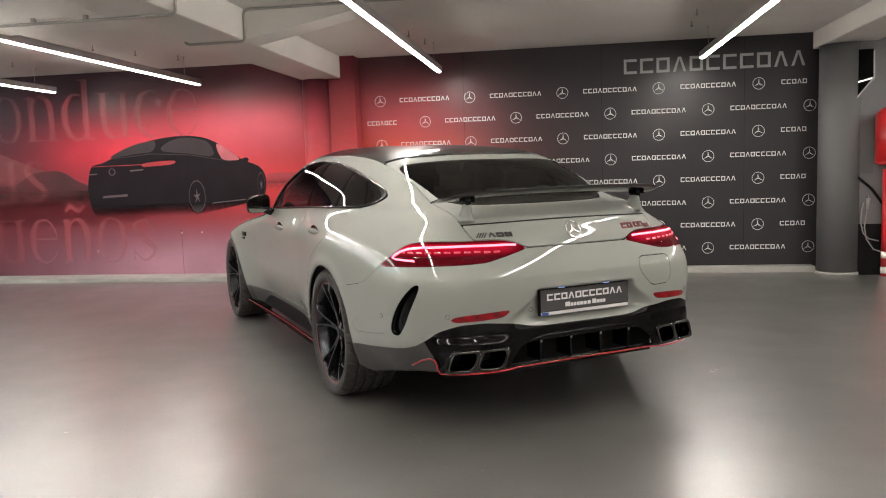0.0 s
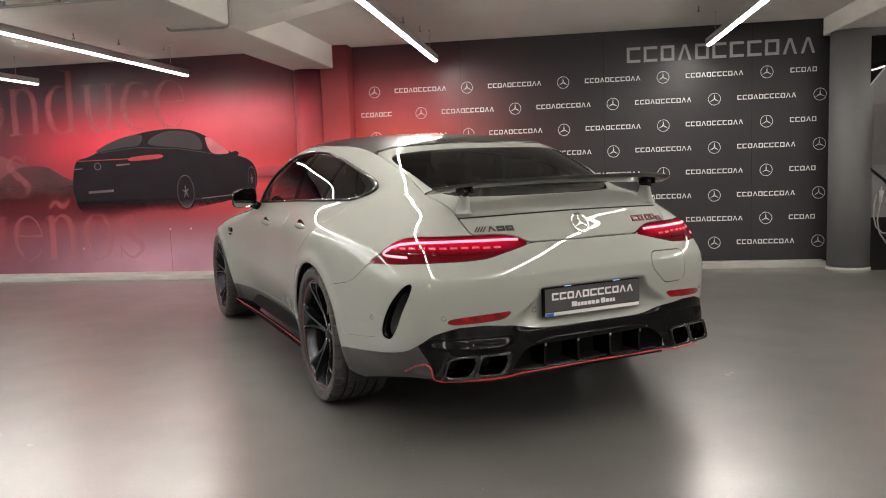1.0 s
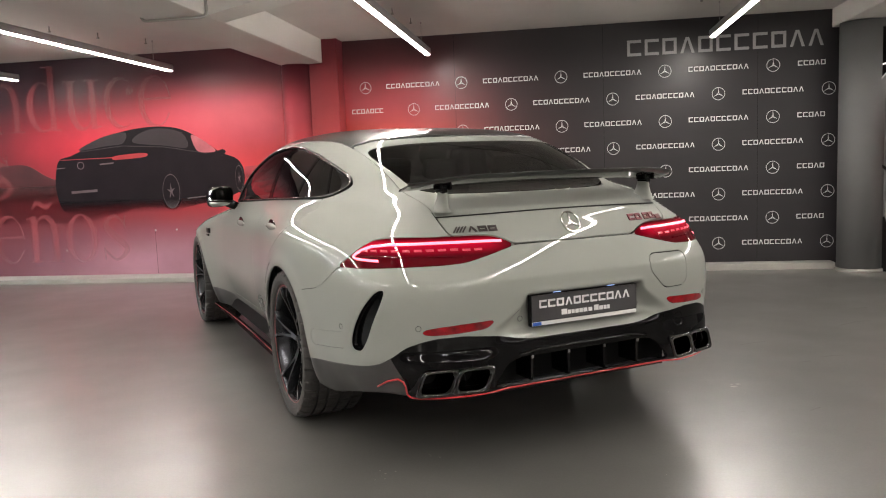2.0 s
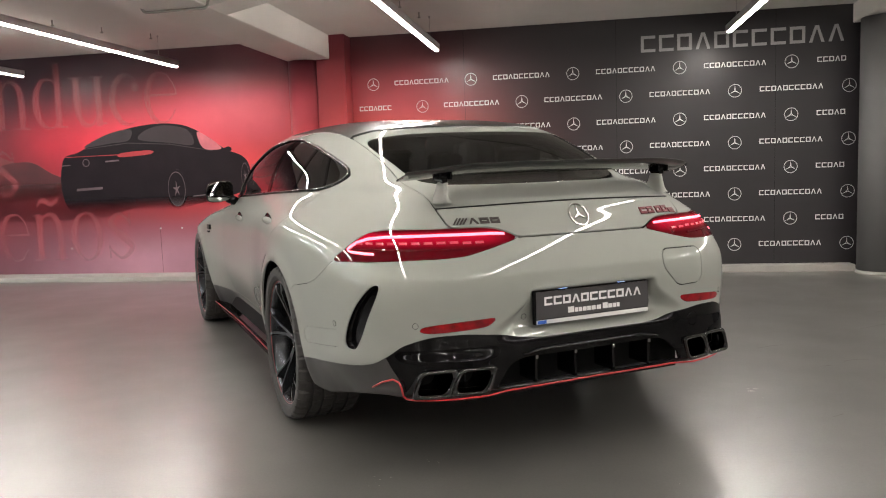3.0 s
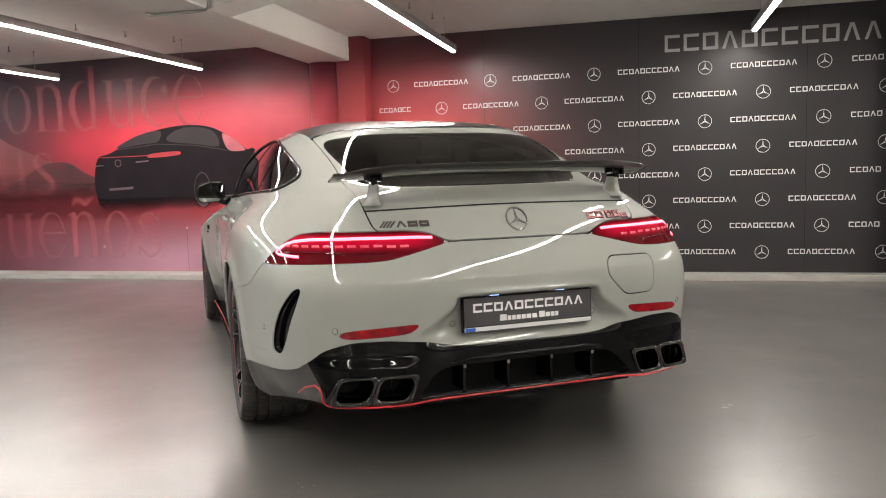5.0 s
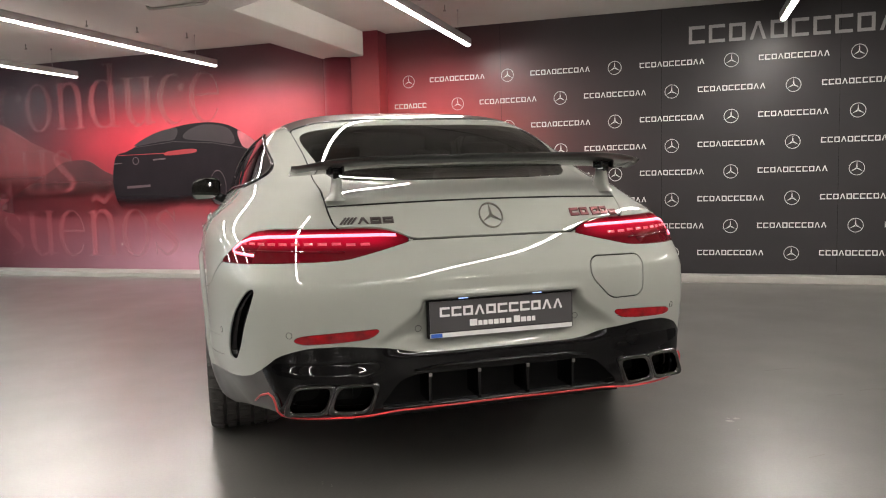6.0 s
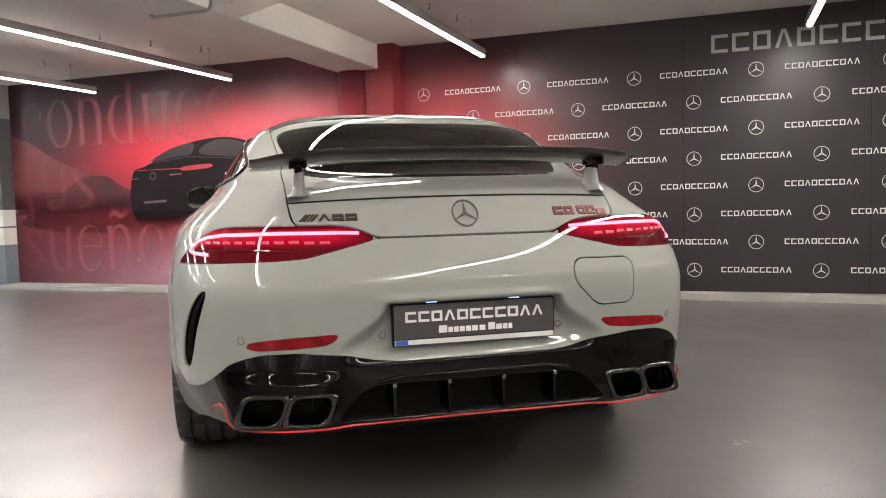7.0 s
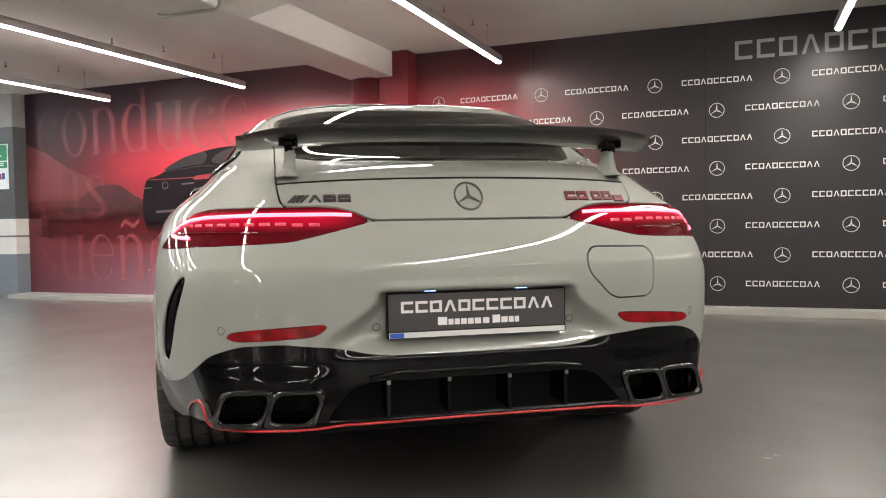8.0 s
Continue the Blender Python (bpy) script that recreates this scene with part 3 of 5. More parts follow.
def block_shape(kind, w, h, t):
    """The bars of one plain block: a hollow box, a box open at one side, or a peak."""
    if kind == "peak":
        return [[(0, 0), (t, 0), (w * .5, h - t * .9), (w * .5, h), (w * .38, h)], [(w - t, 0), (w, 0), (w * .62, h), (w * .5, h), (w * .5, h - t * .9)]]
    bars = [[(0, 0), (w, 0), (w, t), (0, t)], [(0, h - t), (w, h - t), (w, h), (0, h)], [(0, t), (t, t), (t, h - t), (0, h - t)]]
    return bars + ([[(w - t, t), (w, t), (w, h - t), (w - t, h - t)]] if kind == "closed" else [])


def letter_blocks(width, height, y, material, count=11, until=99.0, gap=.20):
    """A word as a row of plain hollow blocks."""
    bm, step = None, width / (count - gap)
    for k in range(count):
        a, w, t = k * step, step * (1 - gap), height * .18
        if a + w > until:
            break
        bm = bm or bmesh.new()
        for poly in block_shape(BLOCKS[k % 11], w, height, t):
            vs = [bm.verts.new((a + u, y - h, v)) for h in (0, .002) for u, v in poly]
            n = len(poly)
            bm.faces.new(vs[n:])
            for i in range(n):
                bm.faces.new((vs[i], vs[(i + 1) % n], vs[n + (i + 1) % n], vs[n + i]))
    me = bpy.data.meshes.new("lettering")
    bm.to_mesh(me)
    bm.free()
    me.materials.append(material)
    return me


PITCH, RISE = 1.084, .2625
EM, LETTERS = star_mesh(.066, WALL), letter_blocks(.60, .050, WALL, PRINT)
for r in range(8):
    z = 2.108 - r * RISE
    for k in range(-1, 5):
        x = -.548 + PITCH * (k + (.5 if r % 2 else 0))
        if -1.8 < x < 3.27:
            part("emblem", EM, None, wall_black, at=pose(x, 0, z))
        a, b = x + .24, x + .84
        if a < 3.0 and b > -1.85:
            lo, hi = max(a, -1.86), min(b, 3.265)
            me = LETTERS if b - a < hi - lo + .01 else letter_blocks(.60, .050, WALL, PRINT, until=hi - a)
            if lo > a:
                continue
            part("lettering", me, None, wall_black, at=pose(a, 0, z - .020))
part("lettering", letter_blocks(.36, .050, WALL, PRINT, 7), None, wall_black, at=pose(-1.80, 0, 2.108 - RISE - .02))
part("lettering", letter_blocks(1.955, .165, WALL, PRINTGREY), None, wall_black, "large grey letter blocks", at=pose(1.235, 0, 2.282))
for x in (-.62, .98, 2.55):
    part("seam", box(x, x + .003, WALL - .0012, WALL, .1, TOP), MATT, wall_black)

# ---- the mural's print ----
def flat_print(name, poly, material, h, label=""):
    return part(name, plate(poly, 0, h, on_wall(MUR)), material, wall_mural, label)


def bent(points, steps=8):
    """A smooth closed outline through a few points."""
    P, out = [Vector(p) for p in points], []
    for i in range(len(P)):
        a, b, c, d = P[i - 1], P[i], P[(i + 1) % len(P)], P[(i + 2) % len(P)]
        for k in range(steps):
            t = k / steps
            v = .5 * ((2 * b) + (c - a) * t + (2 * a - 5 * b + 4 * c - d) * t * t + (3 * b - a - 3 * c + d) * t ** 3)
            out.append((v.x, v.y))
    return out


flat_print("printed_slope", [(-7.43, 1.98), (-7.1, 1.86), (-6.75, 1.66), (-6.2, 1.44), (-5.6, 1.22), (-5.6, .95), (-7.43, .95)], SLOPE, .001, "hazy red printed slope")
flat_print("printed_hill", bent([(-7.3, .80), (-6.95, 1.06), (-6.6, 1.22), (-6.3, 1.38), (-6.05, 1.415), (-5.85, 1.39), (-5.6, 1.25), (-5.2, 1.12), (-4.6, .98), (-4.8, .74), (-6.2, .70)]), HILL, .0018, "dark printed hill")


def pen(X, Z, points, widths, steps=12):
    """Distance to a stroke along a smooth way, whose half width changes on the way."""
    P, W, f = np.array(points, float), np.array(widths, float), np.full(X.shape, 9.0)
    for i in range(len(P) - 1):
        a, b, c, d = P[max(i - 1, 0)], P[i], P[i + 1], P[min(i + 2, len(P) - 1)]
        for t in np.linspace(0, 1, steps):
            q = .5 * (2 * b + (c - a) * t + (2 * a - 5 * b + 4 * c - d) * t * t + (3 * b - a - 3 * c + d) * t ** 3)
            f = np.minimum(f, np.hypot(X - q[0], Z - q[1]) - (W[i] * (1 - t) + W[i + 1] * t))
    return f


def glyph(ch, X, Z):
    """A small serif letter of unit height as a field, minus inside, and its width."""
    rect = lambda a, b, c, d: np.maximum.reduce([a - X, X - b, c - Z, Z - d])
    oval = lambda cx, cz, rx, rz: (np.hypot((X - cx) / rx, (Z - cz) / rz) - 1) * min(rx, rz)
    join = lambda *f: np.minimum.reduce(f)
    cut = lambda a, *b: np.maximum.reduce([a] + [-q for q in b])
    if ch == "o":
        return cut(oval(.39, .5, .39, .52), oval(.39, .5, .25, .475)), .78
    if ch == "c":
        return join(cut(oval(.38, .5, .38, .52), oval(.455, .5, .31, .465), rect(.42, 2, .24, .70)), oval(.62, .73, .085, .085)), .72
    if ch == "e":
        return join(cut(oval(.38, .5, .38, .52), oval(.425, .5, .29, .47), rect(.42, 2, .26, .53)), cut(rect(.1, .74, .53, .575), cut(rect(-1, 2, 0, 1), oval(.38, .5, .38, .52)))), .76
    if ch in ("n", "\u00f1", "u"):
        if ch == "u":
            X, Z = .86 - X, 1 - Z
        arch = cut(np.maximum.reduce([oval(.46, .60, .30, .42), .57 - Z, .2 - X]), oval(.41, .58, .20, .37))
        f = join(rect(.10, .245, 0, 1), rect(.0, .345, 0, .035), rect(.0, .2, .93, .965), arch, rect(.615, .76, 0, .60), rect(.515, .86, 0, .035))
        if ch == "\u00f1":
            f = join(f, pen(X, Z, [(.16, 1.17), (.30, 1.29), (.50, 1.19), (.66, 1.30)], [.03, .055, .055, .03]))
        return f, .86
    if ch == "d":
        return join(np.maximum(cut(oval(.38, .5, .38, .52), oval(.41, .5, .25, .47)), X - .62), rect(.56, .705, 0, 1.32), rect(.44, .7, 1.285, 1.32), rect(.56, .81, 0, .035)), .82
    if ch == "t":
        return join(rect(.14, .285, .16, 1.24), rect(.0, .48, .95, 1.0), np.maximum(cut(oval(.33, .17, .19, .19), oval(.365, .19, .11, .145)), Z - .17)), .52
    s = pen(X, Z, [(.58, .78), (.34, .965), (.12, .77), (.33, .53), (.60, .26), (.34, .035), (.06, .24)], [.025, .03, .06, .085, .06, .03, .025])
    return join(s, rect(.555, .595, .70, .97), rect(.04, .08, .03, .30)), .66


def words(text, x0, x1, base, xheight, material):
    """Lettering with stems, bowls and fine serifs, fitted to its length and the height of its small letters."""
    span = sum(glyph(c, np.zeros(1), np.zeros(1))[1] + .09 for c in text) - .09
    verts, faces, at = [], [], 0.0
    for c in text:
        wide = glyph(c, np.zeros(1), np.zeros(1))[1]
        gx, gz = np.meshgrid(np.linspace(-.04, wide + .04, 76), np.linspace(-.06, 1.56, 140))
        G = np.zeros(gx.shape + (7,))
        G[..., 0], G[..., 2] = gx, gz
        V, quads, polys = split(sheet(G), glyph(c, gx, gz)[0].reshape(-1))[0]
        n = len(verts)
        verts += [(x0 + (at + v[0]) / span * (x1 - x0), MUR - .0026, base + v[2] * xheight) for v in V]
        faces += [tuple(n + int(k) for k in q) for q in list(quads) + list(polys)]
        at += wide + .09
    me = mesh_of("words", verts, faces, material, flat=True)
    bm = bmesh.new()
    bm.from_mesh(me)
    bmesh.ops.delete(bm, geom=[v for v in bm.verts if not v.link_faces], context="VERTS")
    bmesh.ops.dissolve_limit(bm, angle_limit=.02, verts=bm.verts, edges=bm.edges)
    bm.to_mesh(me)
    bm.free()
    return part("words", me, None, wall_mural, "large red printed word")


words("conduce", -7.25, -3.95, 1.80, .58, PRINTTEXT)
words("tus", -7.30, -6.10, 1.0, .56, PRINTTEXT)
words("sueños", -7.33, -4.62, .22, .57, PRINTTEXT)
flat_print("printed_car", bent([(-5.46, .86), (-5.52, 1.10), (-5.50, 1.32), (-5.44, 1.455), (-5.28, 1.50), (-5.02, 1.61), (-4.70, 1.735), (-4.27, 1.795), (-3.90, 1.765), (-3.62, 1.63), (-3.40, 1.475), (-3.20, 1.39), (-3.12, 1.28), (-3.11, 1.13),
    (-3.17, 1.01), (-3.40, .93), (-3.85, .84), (-4.05, .785), (-4.35, .80), (-4.9, .78), (-5.3, .79)]), PRINTCAR, .0036, "dark saloon printed on the mural")
flat_print("printed_pane", bent([(-5.18, 1.56), (-4.87, 1.70), (-4.57, 1.745), (-4.60, 1.62), (-4.82, 1.595)]), PRINTPANE, .0044)
flat_print("printed_pane", bent([(-4.46, 1.62), (-4.40, 1.715), (-4.16, 1.775), (-3.86, 1.715), (-3.79, 1.54), (-4.08, 1.57)]), PRINTPANE, .0044)
flat_print("printed_pane", bent([(-3.735, 1.675), (-3.62, 1.63), (-3.45, 1.50), (-3.50, 1.47), (-3.67, 1.497)]), PRINTGLASS, .0044, "pale pink printed window")
flat_print("printed_sill", [(-3.83, .94), (-3.39, .976), (-3.39, .986), (-3.83, .952)], PRINTRIM, .0044)
flat_print("printed_roofline", [(-5.18, 1.535), (-4.62, 1.585), (-4.08, 1.55), (-3.55, 1.455), (-3.55, 1.463), (-4.08, 1.56), (-4.62, 1.594), (-5.18, 1.543)], PRINTPANE, .0047)
flat_print("printed_ridge", [(-3.10, 1.29), (-2.9, 1.30), (-2.60, 1.292), (-2.56, 1.292), (-2.56, 1.06), (-3.10, 1.02)], RIDGE, .0014, "hazy red printed ridge")
flat_print("printed_mirror", bent([(-3.45, 1.46), (-3.36, 1.50), (-3.32, 1.47), (-3.38, 1.42)]), PRINTCAR, .0052)
flat_print("printed_light_bar", [(-5.43, 1.448), (-4.75, 1.452), (-4.36, 1.468), (-4.36, 1.480), (-4.75, 1.462), (-5.43, 1.454)], PRINTRED, .0048)
flat_print("printed_lamp", bent([(-4.72, 1.43), (-4.70, 1.475), (-4.34, 1.495), (-4.34, 1.45)]), PRINTRED, .0054)
for cx, cz, rx, rz in ((-4.03, 1.034, .125, .232), (-3.172, 1.16, .055, .17)):
    pts = [(math.cos(t), math.sin(t)) for t in np.linspace(0, 2 * math.pi, 41)[:-1]]
    for k, (f, m) in enumerate(((1.0, PRINTCAR), (.87, PRINTRIM), (.835, PRINTCAR), (.10, PRINTRIM))):
        flat_print("printed_wheel", [(cx + rx * f * a, cz + rz * f * b) for a, b in pts], m, .0050 + .0008 * k)
    for k in range(5):
        t = 2 * math.pi * k / 5 + .4
        a, b = math.cos(t), math.sin(t)
        flat_print("printed_wheel", [(cx + rx * (.1 * a - .06 * b), cz + rz * (.1 * b + .06 * a)), (cx + rx * .42 * a, cz + rz * .42 * b), (cx + rx * (.1 * a + .06 * b), cz + rz * (.1 * b - .06 * a))], PRINTRIM, .0082)
part("printed_emblem", mesh_of("e", *ring_mesh(.045, .007, MUR - .004, -5.17, 1.378, .002, 28), PRINTRIM), None, wall_mural)
flat_print("printed_plate", [(-5.32, 1.045), (-4.98, 1.06), (-4.98, 1.09), (-5.32, 1.075)], PRINTRIM, .0052)
flat_print("printed_badge", [(-4.92, 1.375), (-4.74, 1.385), (-4.74, 1.402), (-4.92, 1.392)], PRINTRIM, .0052)
flat_print("printed_glint", [(-5.49, 1.345), (-5.38, 1.352), (-5.38, 1.362), (-5.49, 1.357)], PRINTRIM, .0052)
part("seam", box(-4.278, -4.275, MUR - .0012, MUR, .06, .62), MATT, wall_mural)
for x, z in ((-4.27, .58), (-4.0, .58), (-5.45, .36)):
    part("screw", rod((x, MUR - .006, z), (x, MUR, z), .011, 10), ALU, wall_mural)

# ---- beside the dark column ----
part("paint_band", box(3.5, 4.6, 4.022, 4.03, .0, .545), MATT, wall_back, "black painted band on the wall")
part("paint_band", box(3.5, 3.755, 4.023, 4.03, 1.08, 1.69), GREYCOL, wall_back, "dark grey board on the wall")
tank = thing("fire_extinguisher", "red steel extinguisher tank hung on the wall", "extinguisher")
bm = rod((3.845, 3.89, 1.20), (3.845, 3.89, 1.69), .122, 32)
rod((3.845, 3.89, 1.69), (3.845, 3.89, 1.755), .122, 32, bm, .05)
rod((3.845, 3.89, 1.165), (3.845, 3.89, 1.20), .095, 32, bm, .122)
part("tank", bm, TANK, tank, "red painted tank")
part("valve", rod((3.845, 3.89, 1.755), (3.845, 3.89, 1.82), .02, 12), DARKCHROME, tank)
part("bracket", box(3.80, 3.89, 4.0, 4.03, 1.35, 1.5, .004), MATT, tank)
post = thing("red_post", "red and white scuffed steel pipe post on the floor", "post")
part("shaft", rod((3.875, 3.94, .0), (3.875, 3.94, 1.12), .055, 24), TANK, post, "red painted shaft")
for z0, z1 in ((.03, .10), (.19, .26)):
    part("band", rod((3.875, 3.94, z0), (3.875, 3.94, z1), .0565, 24), BANDWHITE, post, "white scuffed band")
panel = thing("wall_panel", "black glossy panel with a pale frame on the wall", "wall panel")
on_back = lambda x, z, h: (x, 4.03 - h, z)
part("board", plate([(3.56, 1.87), (3.725, 2.075), (3.720, 2.36), (3.56, 2.36)], .001, .05, on_back), GLOSS, panel)
part("edge", plate([(3.720, 2.07), (3.734, 2.066), (3.728, 2.345), (3.716, 2.345)], .0, .056, on_back), ALU, panel, "pale aluminium edge")
part("edge", plate([(3.56, 1.855), (3.734, 2.066), (3.722, 2.078), (3.56, 1.875)], .0, .055, on_back), ALU, panel, "pale aluminium edge")
hose = thing("hose", "thin grey hose looped on the wall", "hose")
part("coil", tube([(3.70, 3.99, .86), (3.698, 3.985, .754), (3.681, 3.98, .647), (3.664, 3.98, .519), (3.686, 3.98, .389), (3.758, 3.985, .28), (3.86, 3.99, .24), (3.95, 3.99, .235)], .007, 8), PIPE, hose)
part("coil", tube([(3.66, 4.0, .78), (3.64, 4.0, .691), (3.634, 4.0, .563), (3.66, 4.0, .45), (3.716, 4.0, .389), (3.816, 4.0, .365)], .007, 8), PIPE, hose)
part("nozzle", rod((3.70, 3.985, .82), (3.69, 3.985, .70), .022, 12, radius2=.012), ALU, hose, "pale metal nozzle")
cable = thing("cable", "dark sagging cable beside the column", "cable")
part("cord", tube([(3.56, 4.01, 1.07), (3.634, 4.01, 1.011), (3.735, 4.01, .922), (3.80, 4.01, .83), (3.86, 4.01, .74)], .014, 8), MATT, cable)

# ---- sign on the banded wall end ----
sign = thing("wall_sign", "green and white safety sign on the grey wall", "sign", at=Matrix.Translation((-.0627, .138, -.0408)) @ Matrix.Scale(1.0469, 4))
part("board", box(-7.50, -7.135, 3.888, 3.896, 1.38, 1.935, .002), SIGNWHITE, sign, "white board")
part("field", box(-7.49, -7.145, 3.885, 3.888, 1.73, 1.925), SIGNGREEN, sign, "green field")
part("bar", box(-7.49, -7.145, 3.885, 3.888, 1.64, 1.715), SIGNGREEN, sign, "green bar")
for z in (1.668, 1.69):
    part("print_line", box(-7.42, -7.20, 3.8835, 3.885, z, z + .01), SIGNWHITE, sign)
part("print_line", box(-7.40, -7.24, 3.8835, 3.885, 1.78, 1.80), SIGNWHITE, sign)
part("print_line", box(-7.34, -7.28, 3.8835, 3.885, 1.80, 1.88), SIGNWHITE, sign)
part("print_mark", box(-7.24, -7.19, 3.885, 3.888, 1.50, 1.58), BLUE, sign, "small blue mark")
part("print_mark", box(-7.31, -7.25, 3.885, 3.888, 1.50, 1.57), RED, sign, "small red mark")

# ---- scuffs and chips on the floor ----
chips = tagged(part("floor_chips", bmesh.new(), CHIP), "small pale chips and specks on the floor", "chips", "", "stuff")
rng = random.Random(4)
bm = bmesh.new()
for cx, cy, n, spread, size in ((1.405, .025, 5, .03, .012), (-.15, -1.25, 7, .05, .004), (0, -1.03, 4, .03, .004), (-1.98, -1.275, 2, .01, .008), (1.9, 1.9, 6, .6, .005), (-1.6, .4, 10, 1.5, .003), (.6, -1.2, 12, 1.2, .003)):
    for _ in range(n):
        a, b, r = cx + rng.uniform(-spread, spread), cy + rng.uniform(-spread, spread), size * rng.uniform(.5, 1.2)
        vs = [bm.verts.new((a + r * math.cos(t) * rng.uniform(.5, 1.3), b + r * math.sin(t) * rng.uniform(.5, 1.3), .0012)) for t in np.linspace(0, 2 * math.pi, 7)[:-1]]
        bm.faces.new(vs)
bm.to_mesh(chips.data)
bm.free()
scuff = thing("floor_scuff", "faint pale scuff line in the floor coating", "scuff", kind="stuff")
for pts, w in (([(3.36, 3.62), (3.39, 3.5), (3.435, 3.31), (3.455, 3.05), (3.46, 2.86), (3.44, 2.3)], .004),
               ([(2.02, .62), (2.08, .66), (2.16, .67)], .003), ([(1.86, .50), (1.93, .53)], .003), ([(1.62, .92), (1.72, .99), (1.80, 1.02)], .003),
               ([(1.33, -.42), (1.37, -.40)], .003), ([(1.66, -.38), (1.72, -.33)], .004), ([(2.4, 1.5), (2.55, 1.62), (2.66, 1.66)], .003), ([(2.7, 2.1), (2.83, 2.16)], .003)):
    verts = [(x, y + s * w, .001) for x, y in pts for s in (-1, 1)]
    part("scuff_line", mesh_of("s", verts, [(2 * i, 2 * i + 1, 2 * i + 3, 2 * i + 2) for i in range(len(pts) - 1)], flat=True), SMEAR, scuff)


# ---- the car: its skin is cut into panels, lamps and panes ----
car = thing("car", "pale grey four-door sports saloon with rear wing and red trim", "car", at=pose(0, 0, 0, 0, 0, CAR_TURN))
PLAIN = hull_plain(330, 210, 100, 24)
GRID = whole_skin(shape(PLAIN), PLAIN)
MASTER = sheet(GRID)


def zone(skin, poly, round_by=0.0, side=0):
    """Distance to a polygon of (way round from the middle, height), on both sides or on one."""
    V = skin[0]
    s = np.abs(V[:, 3]) if not side else V[:, 3] * side
    return outline(s, V[:, 2], poly, round_by)


def flank(skin, poly, round_by=0.0, side=0):
    """Distance to a polygon of (ahead, height) on the flanks."""
    V = skin[0]
    d = outline(V[:, 1], V[:, 2], poly, round_by)
    return np.maximum(d, .42 - (np.abs(V[:, 0]) if not side else V[:, 0] * side))


def panel_mesh(skin, lift=0.0, rim=0.012):
    """A mesh from a cut sheet, with a folded edge all round."""
    V, quads, polys = skin
    faces = [tuple(q) for q in quads] + list(polys)
    used = np.unique(np.concatenate([np.array(f) for f in faces])) if faces else np.zeros(0, int)
    index = {int(u): k for k, u in enumerate(used)}
    pts, nor = V[used, :3] + lift * V[used, 4:7], V[used, 4:7]
    faces = [tuple(index[int(i)] for i in f) for f in faces]
    verts, normals = [tuple(p) for p in pts], [tuple(q) for q in nor]
    if rim:
        count = {}
        for f in faces:
            for a, b in zip(f, f[1:] + f[:1]):
                e = (a, b) if a < b else (b, a)
                count[e] = None if e in count else (a, b)
        top, low, way = {}, {}, {}
        edges = [e for e in count.values() if e]
        for a, b in edges:
            w = np.cross(pts[b] - pts[a], nor[a])
            w = w / (np.linalg.norm(w) + 1e-12)
            for i in (a, b):
                way[i] = way.get(i, 0) + w
        for i, w in way.items():
            w = w * (1 if rim > 0 else -1) / (np.linalg.norm(w) + 1e-12)
            top[i] = len(verts)
            verts.append(tuple(pts[i] + math.copysign(.0007, rim) * w - math.copysign(.0006, rim) * nor[i])), normals.append(tuple((w + nor[i]) / 1.41421))
            low[i] = len(verts)
            verts.append(tuple(pts[i] - rim * nor[i])), normals.append(tuple(w))
        faces += [(b, a, top[a], top[b]) for a, b in edges] + [(top[b], top[a], low[a], low[b]) for a, b in edges]
    return mesh_of("panel", verts, faces, normals=normals)


def largest(skin):
    """The largest connected piece of a cut sheet."""
    V, quads, polys = skin
    faces = [tuple(map(int, q)) for q in quads] + [tuple(map(int, q)) for q in polys]
    head = {}

    def find(i):
        while head.setdefault(i, i) != i:
            head[i] = head[head[i]]
            i = head[i]
        return i
    for f in faces:
        r = find(f[0])
        for i in f[1:]:
            head[find(i)] = r
    size = collections.Counter(find(f[0]) for f in faces)
    best = size.most_common(1)[0][0]
    return V, np.zeros((0, 4), int), [f for f in faces if find(f[0]) == best]


def carve(skin, f_of, gap=0.004):
    """Takes a panel out of a sheet, with an open joint round it."""
    cut, rest = split(skin, f_of(skin) + gap / 2)
    return cut, split(rest, f_of(rest) - gap / 2)[1] if gap else rest


def parted(name, skin, material, label="", lift=0.0, rim=0.012, parent=None):
    return part(name, panel_mesh(skin, lift, rim), material, parent or car, label)


def on_skin(s, z, lift=0.0):
    """The place and normal of the skin at a way round (left is minus) and a height."""
    zs = GRID[:, 0, 2]
    i = int(np.clip(np.searchsorted(zs, z) - 1, 0, len(zs) - 2))
    t = (z - zs[i]) / (zs[i + 1] - zs[i])
    row = [np.array([np.interp(-s, -GRID[k, :, 3], GRID[k, :, c]) for c in (0, 1, 2, 4, 5, 6)]) for k in (i, i + 1)]
    r = row[0] * (1 - t) + row[1] * t
    n = r[3:] / np.linalg.norm(r[3:])
    return r[:3] + lift * n, n


def at_flank(y, z, side=-1, lift=0.0):
    """The place of the skin's flank at a distance ahead and a height."""
    zs = GRID[:, 0, 2]
    i = int(np.clip(np.searchsorted(zs, z) - 1, 0, len(zs) - 2))
    t = (z - zs[i]) / (zs[i + 1] - zs[i])
    half = GRID.shape[1] // 2
    row = [np.array([np.interp(y, GRID[k, half:, 1], GRID[k, half:, c]) for c in (0, 1, 2, 4, 5, 6)]) for k in (i, i + 1)]
    r = row[0] * (1 - t) + row[1] * t
    n = r[3:] / np.linalg.norm(r[3:])
    p = r[:3] + lift * n
    return (np.array([-p[0] * side, p[1], p[2]]), np.array([-n[0] * side, n[1], n[2]]))


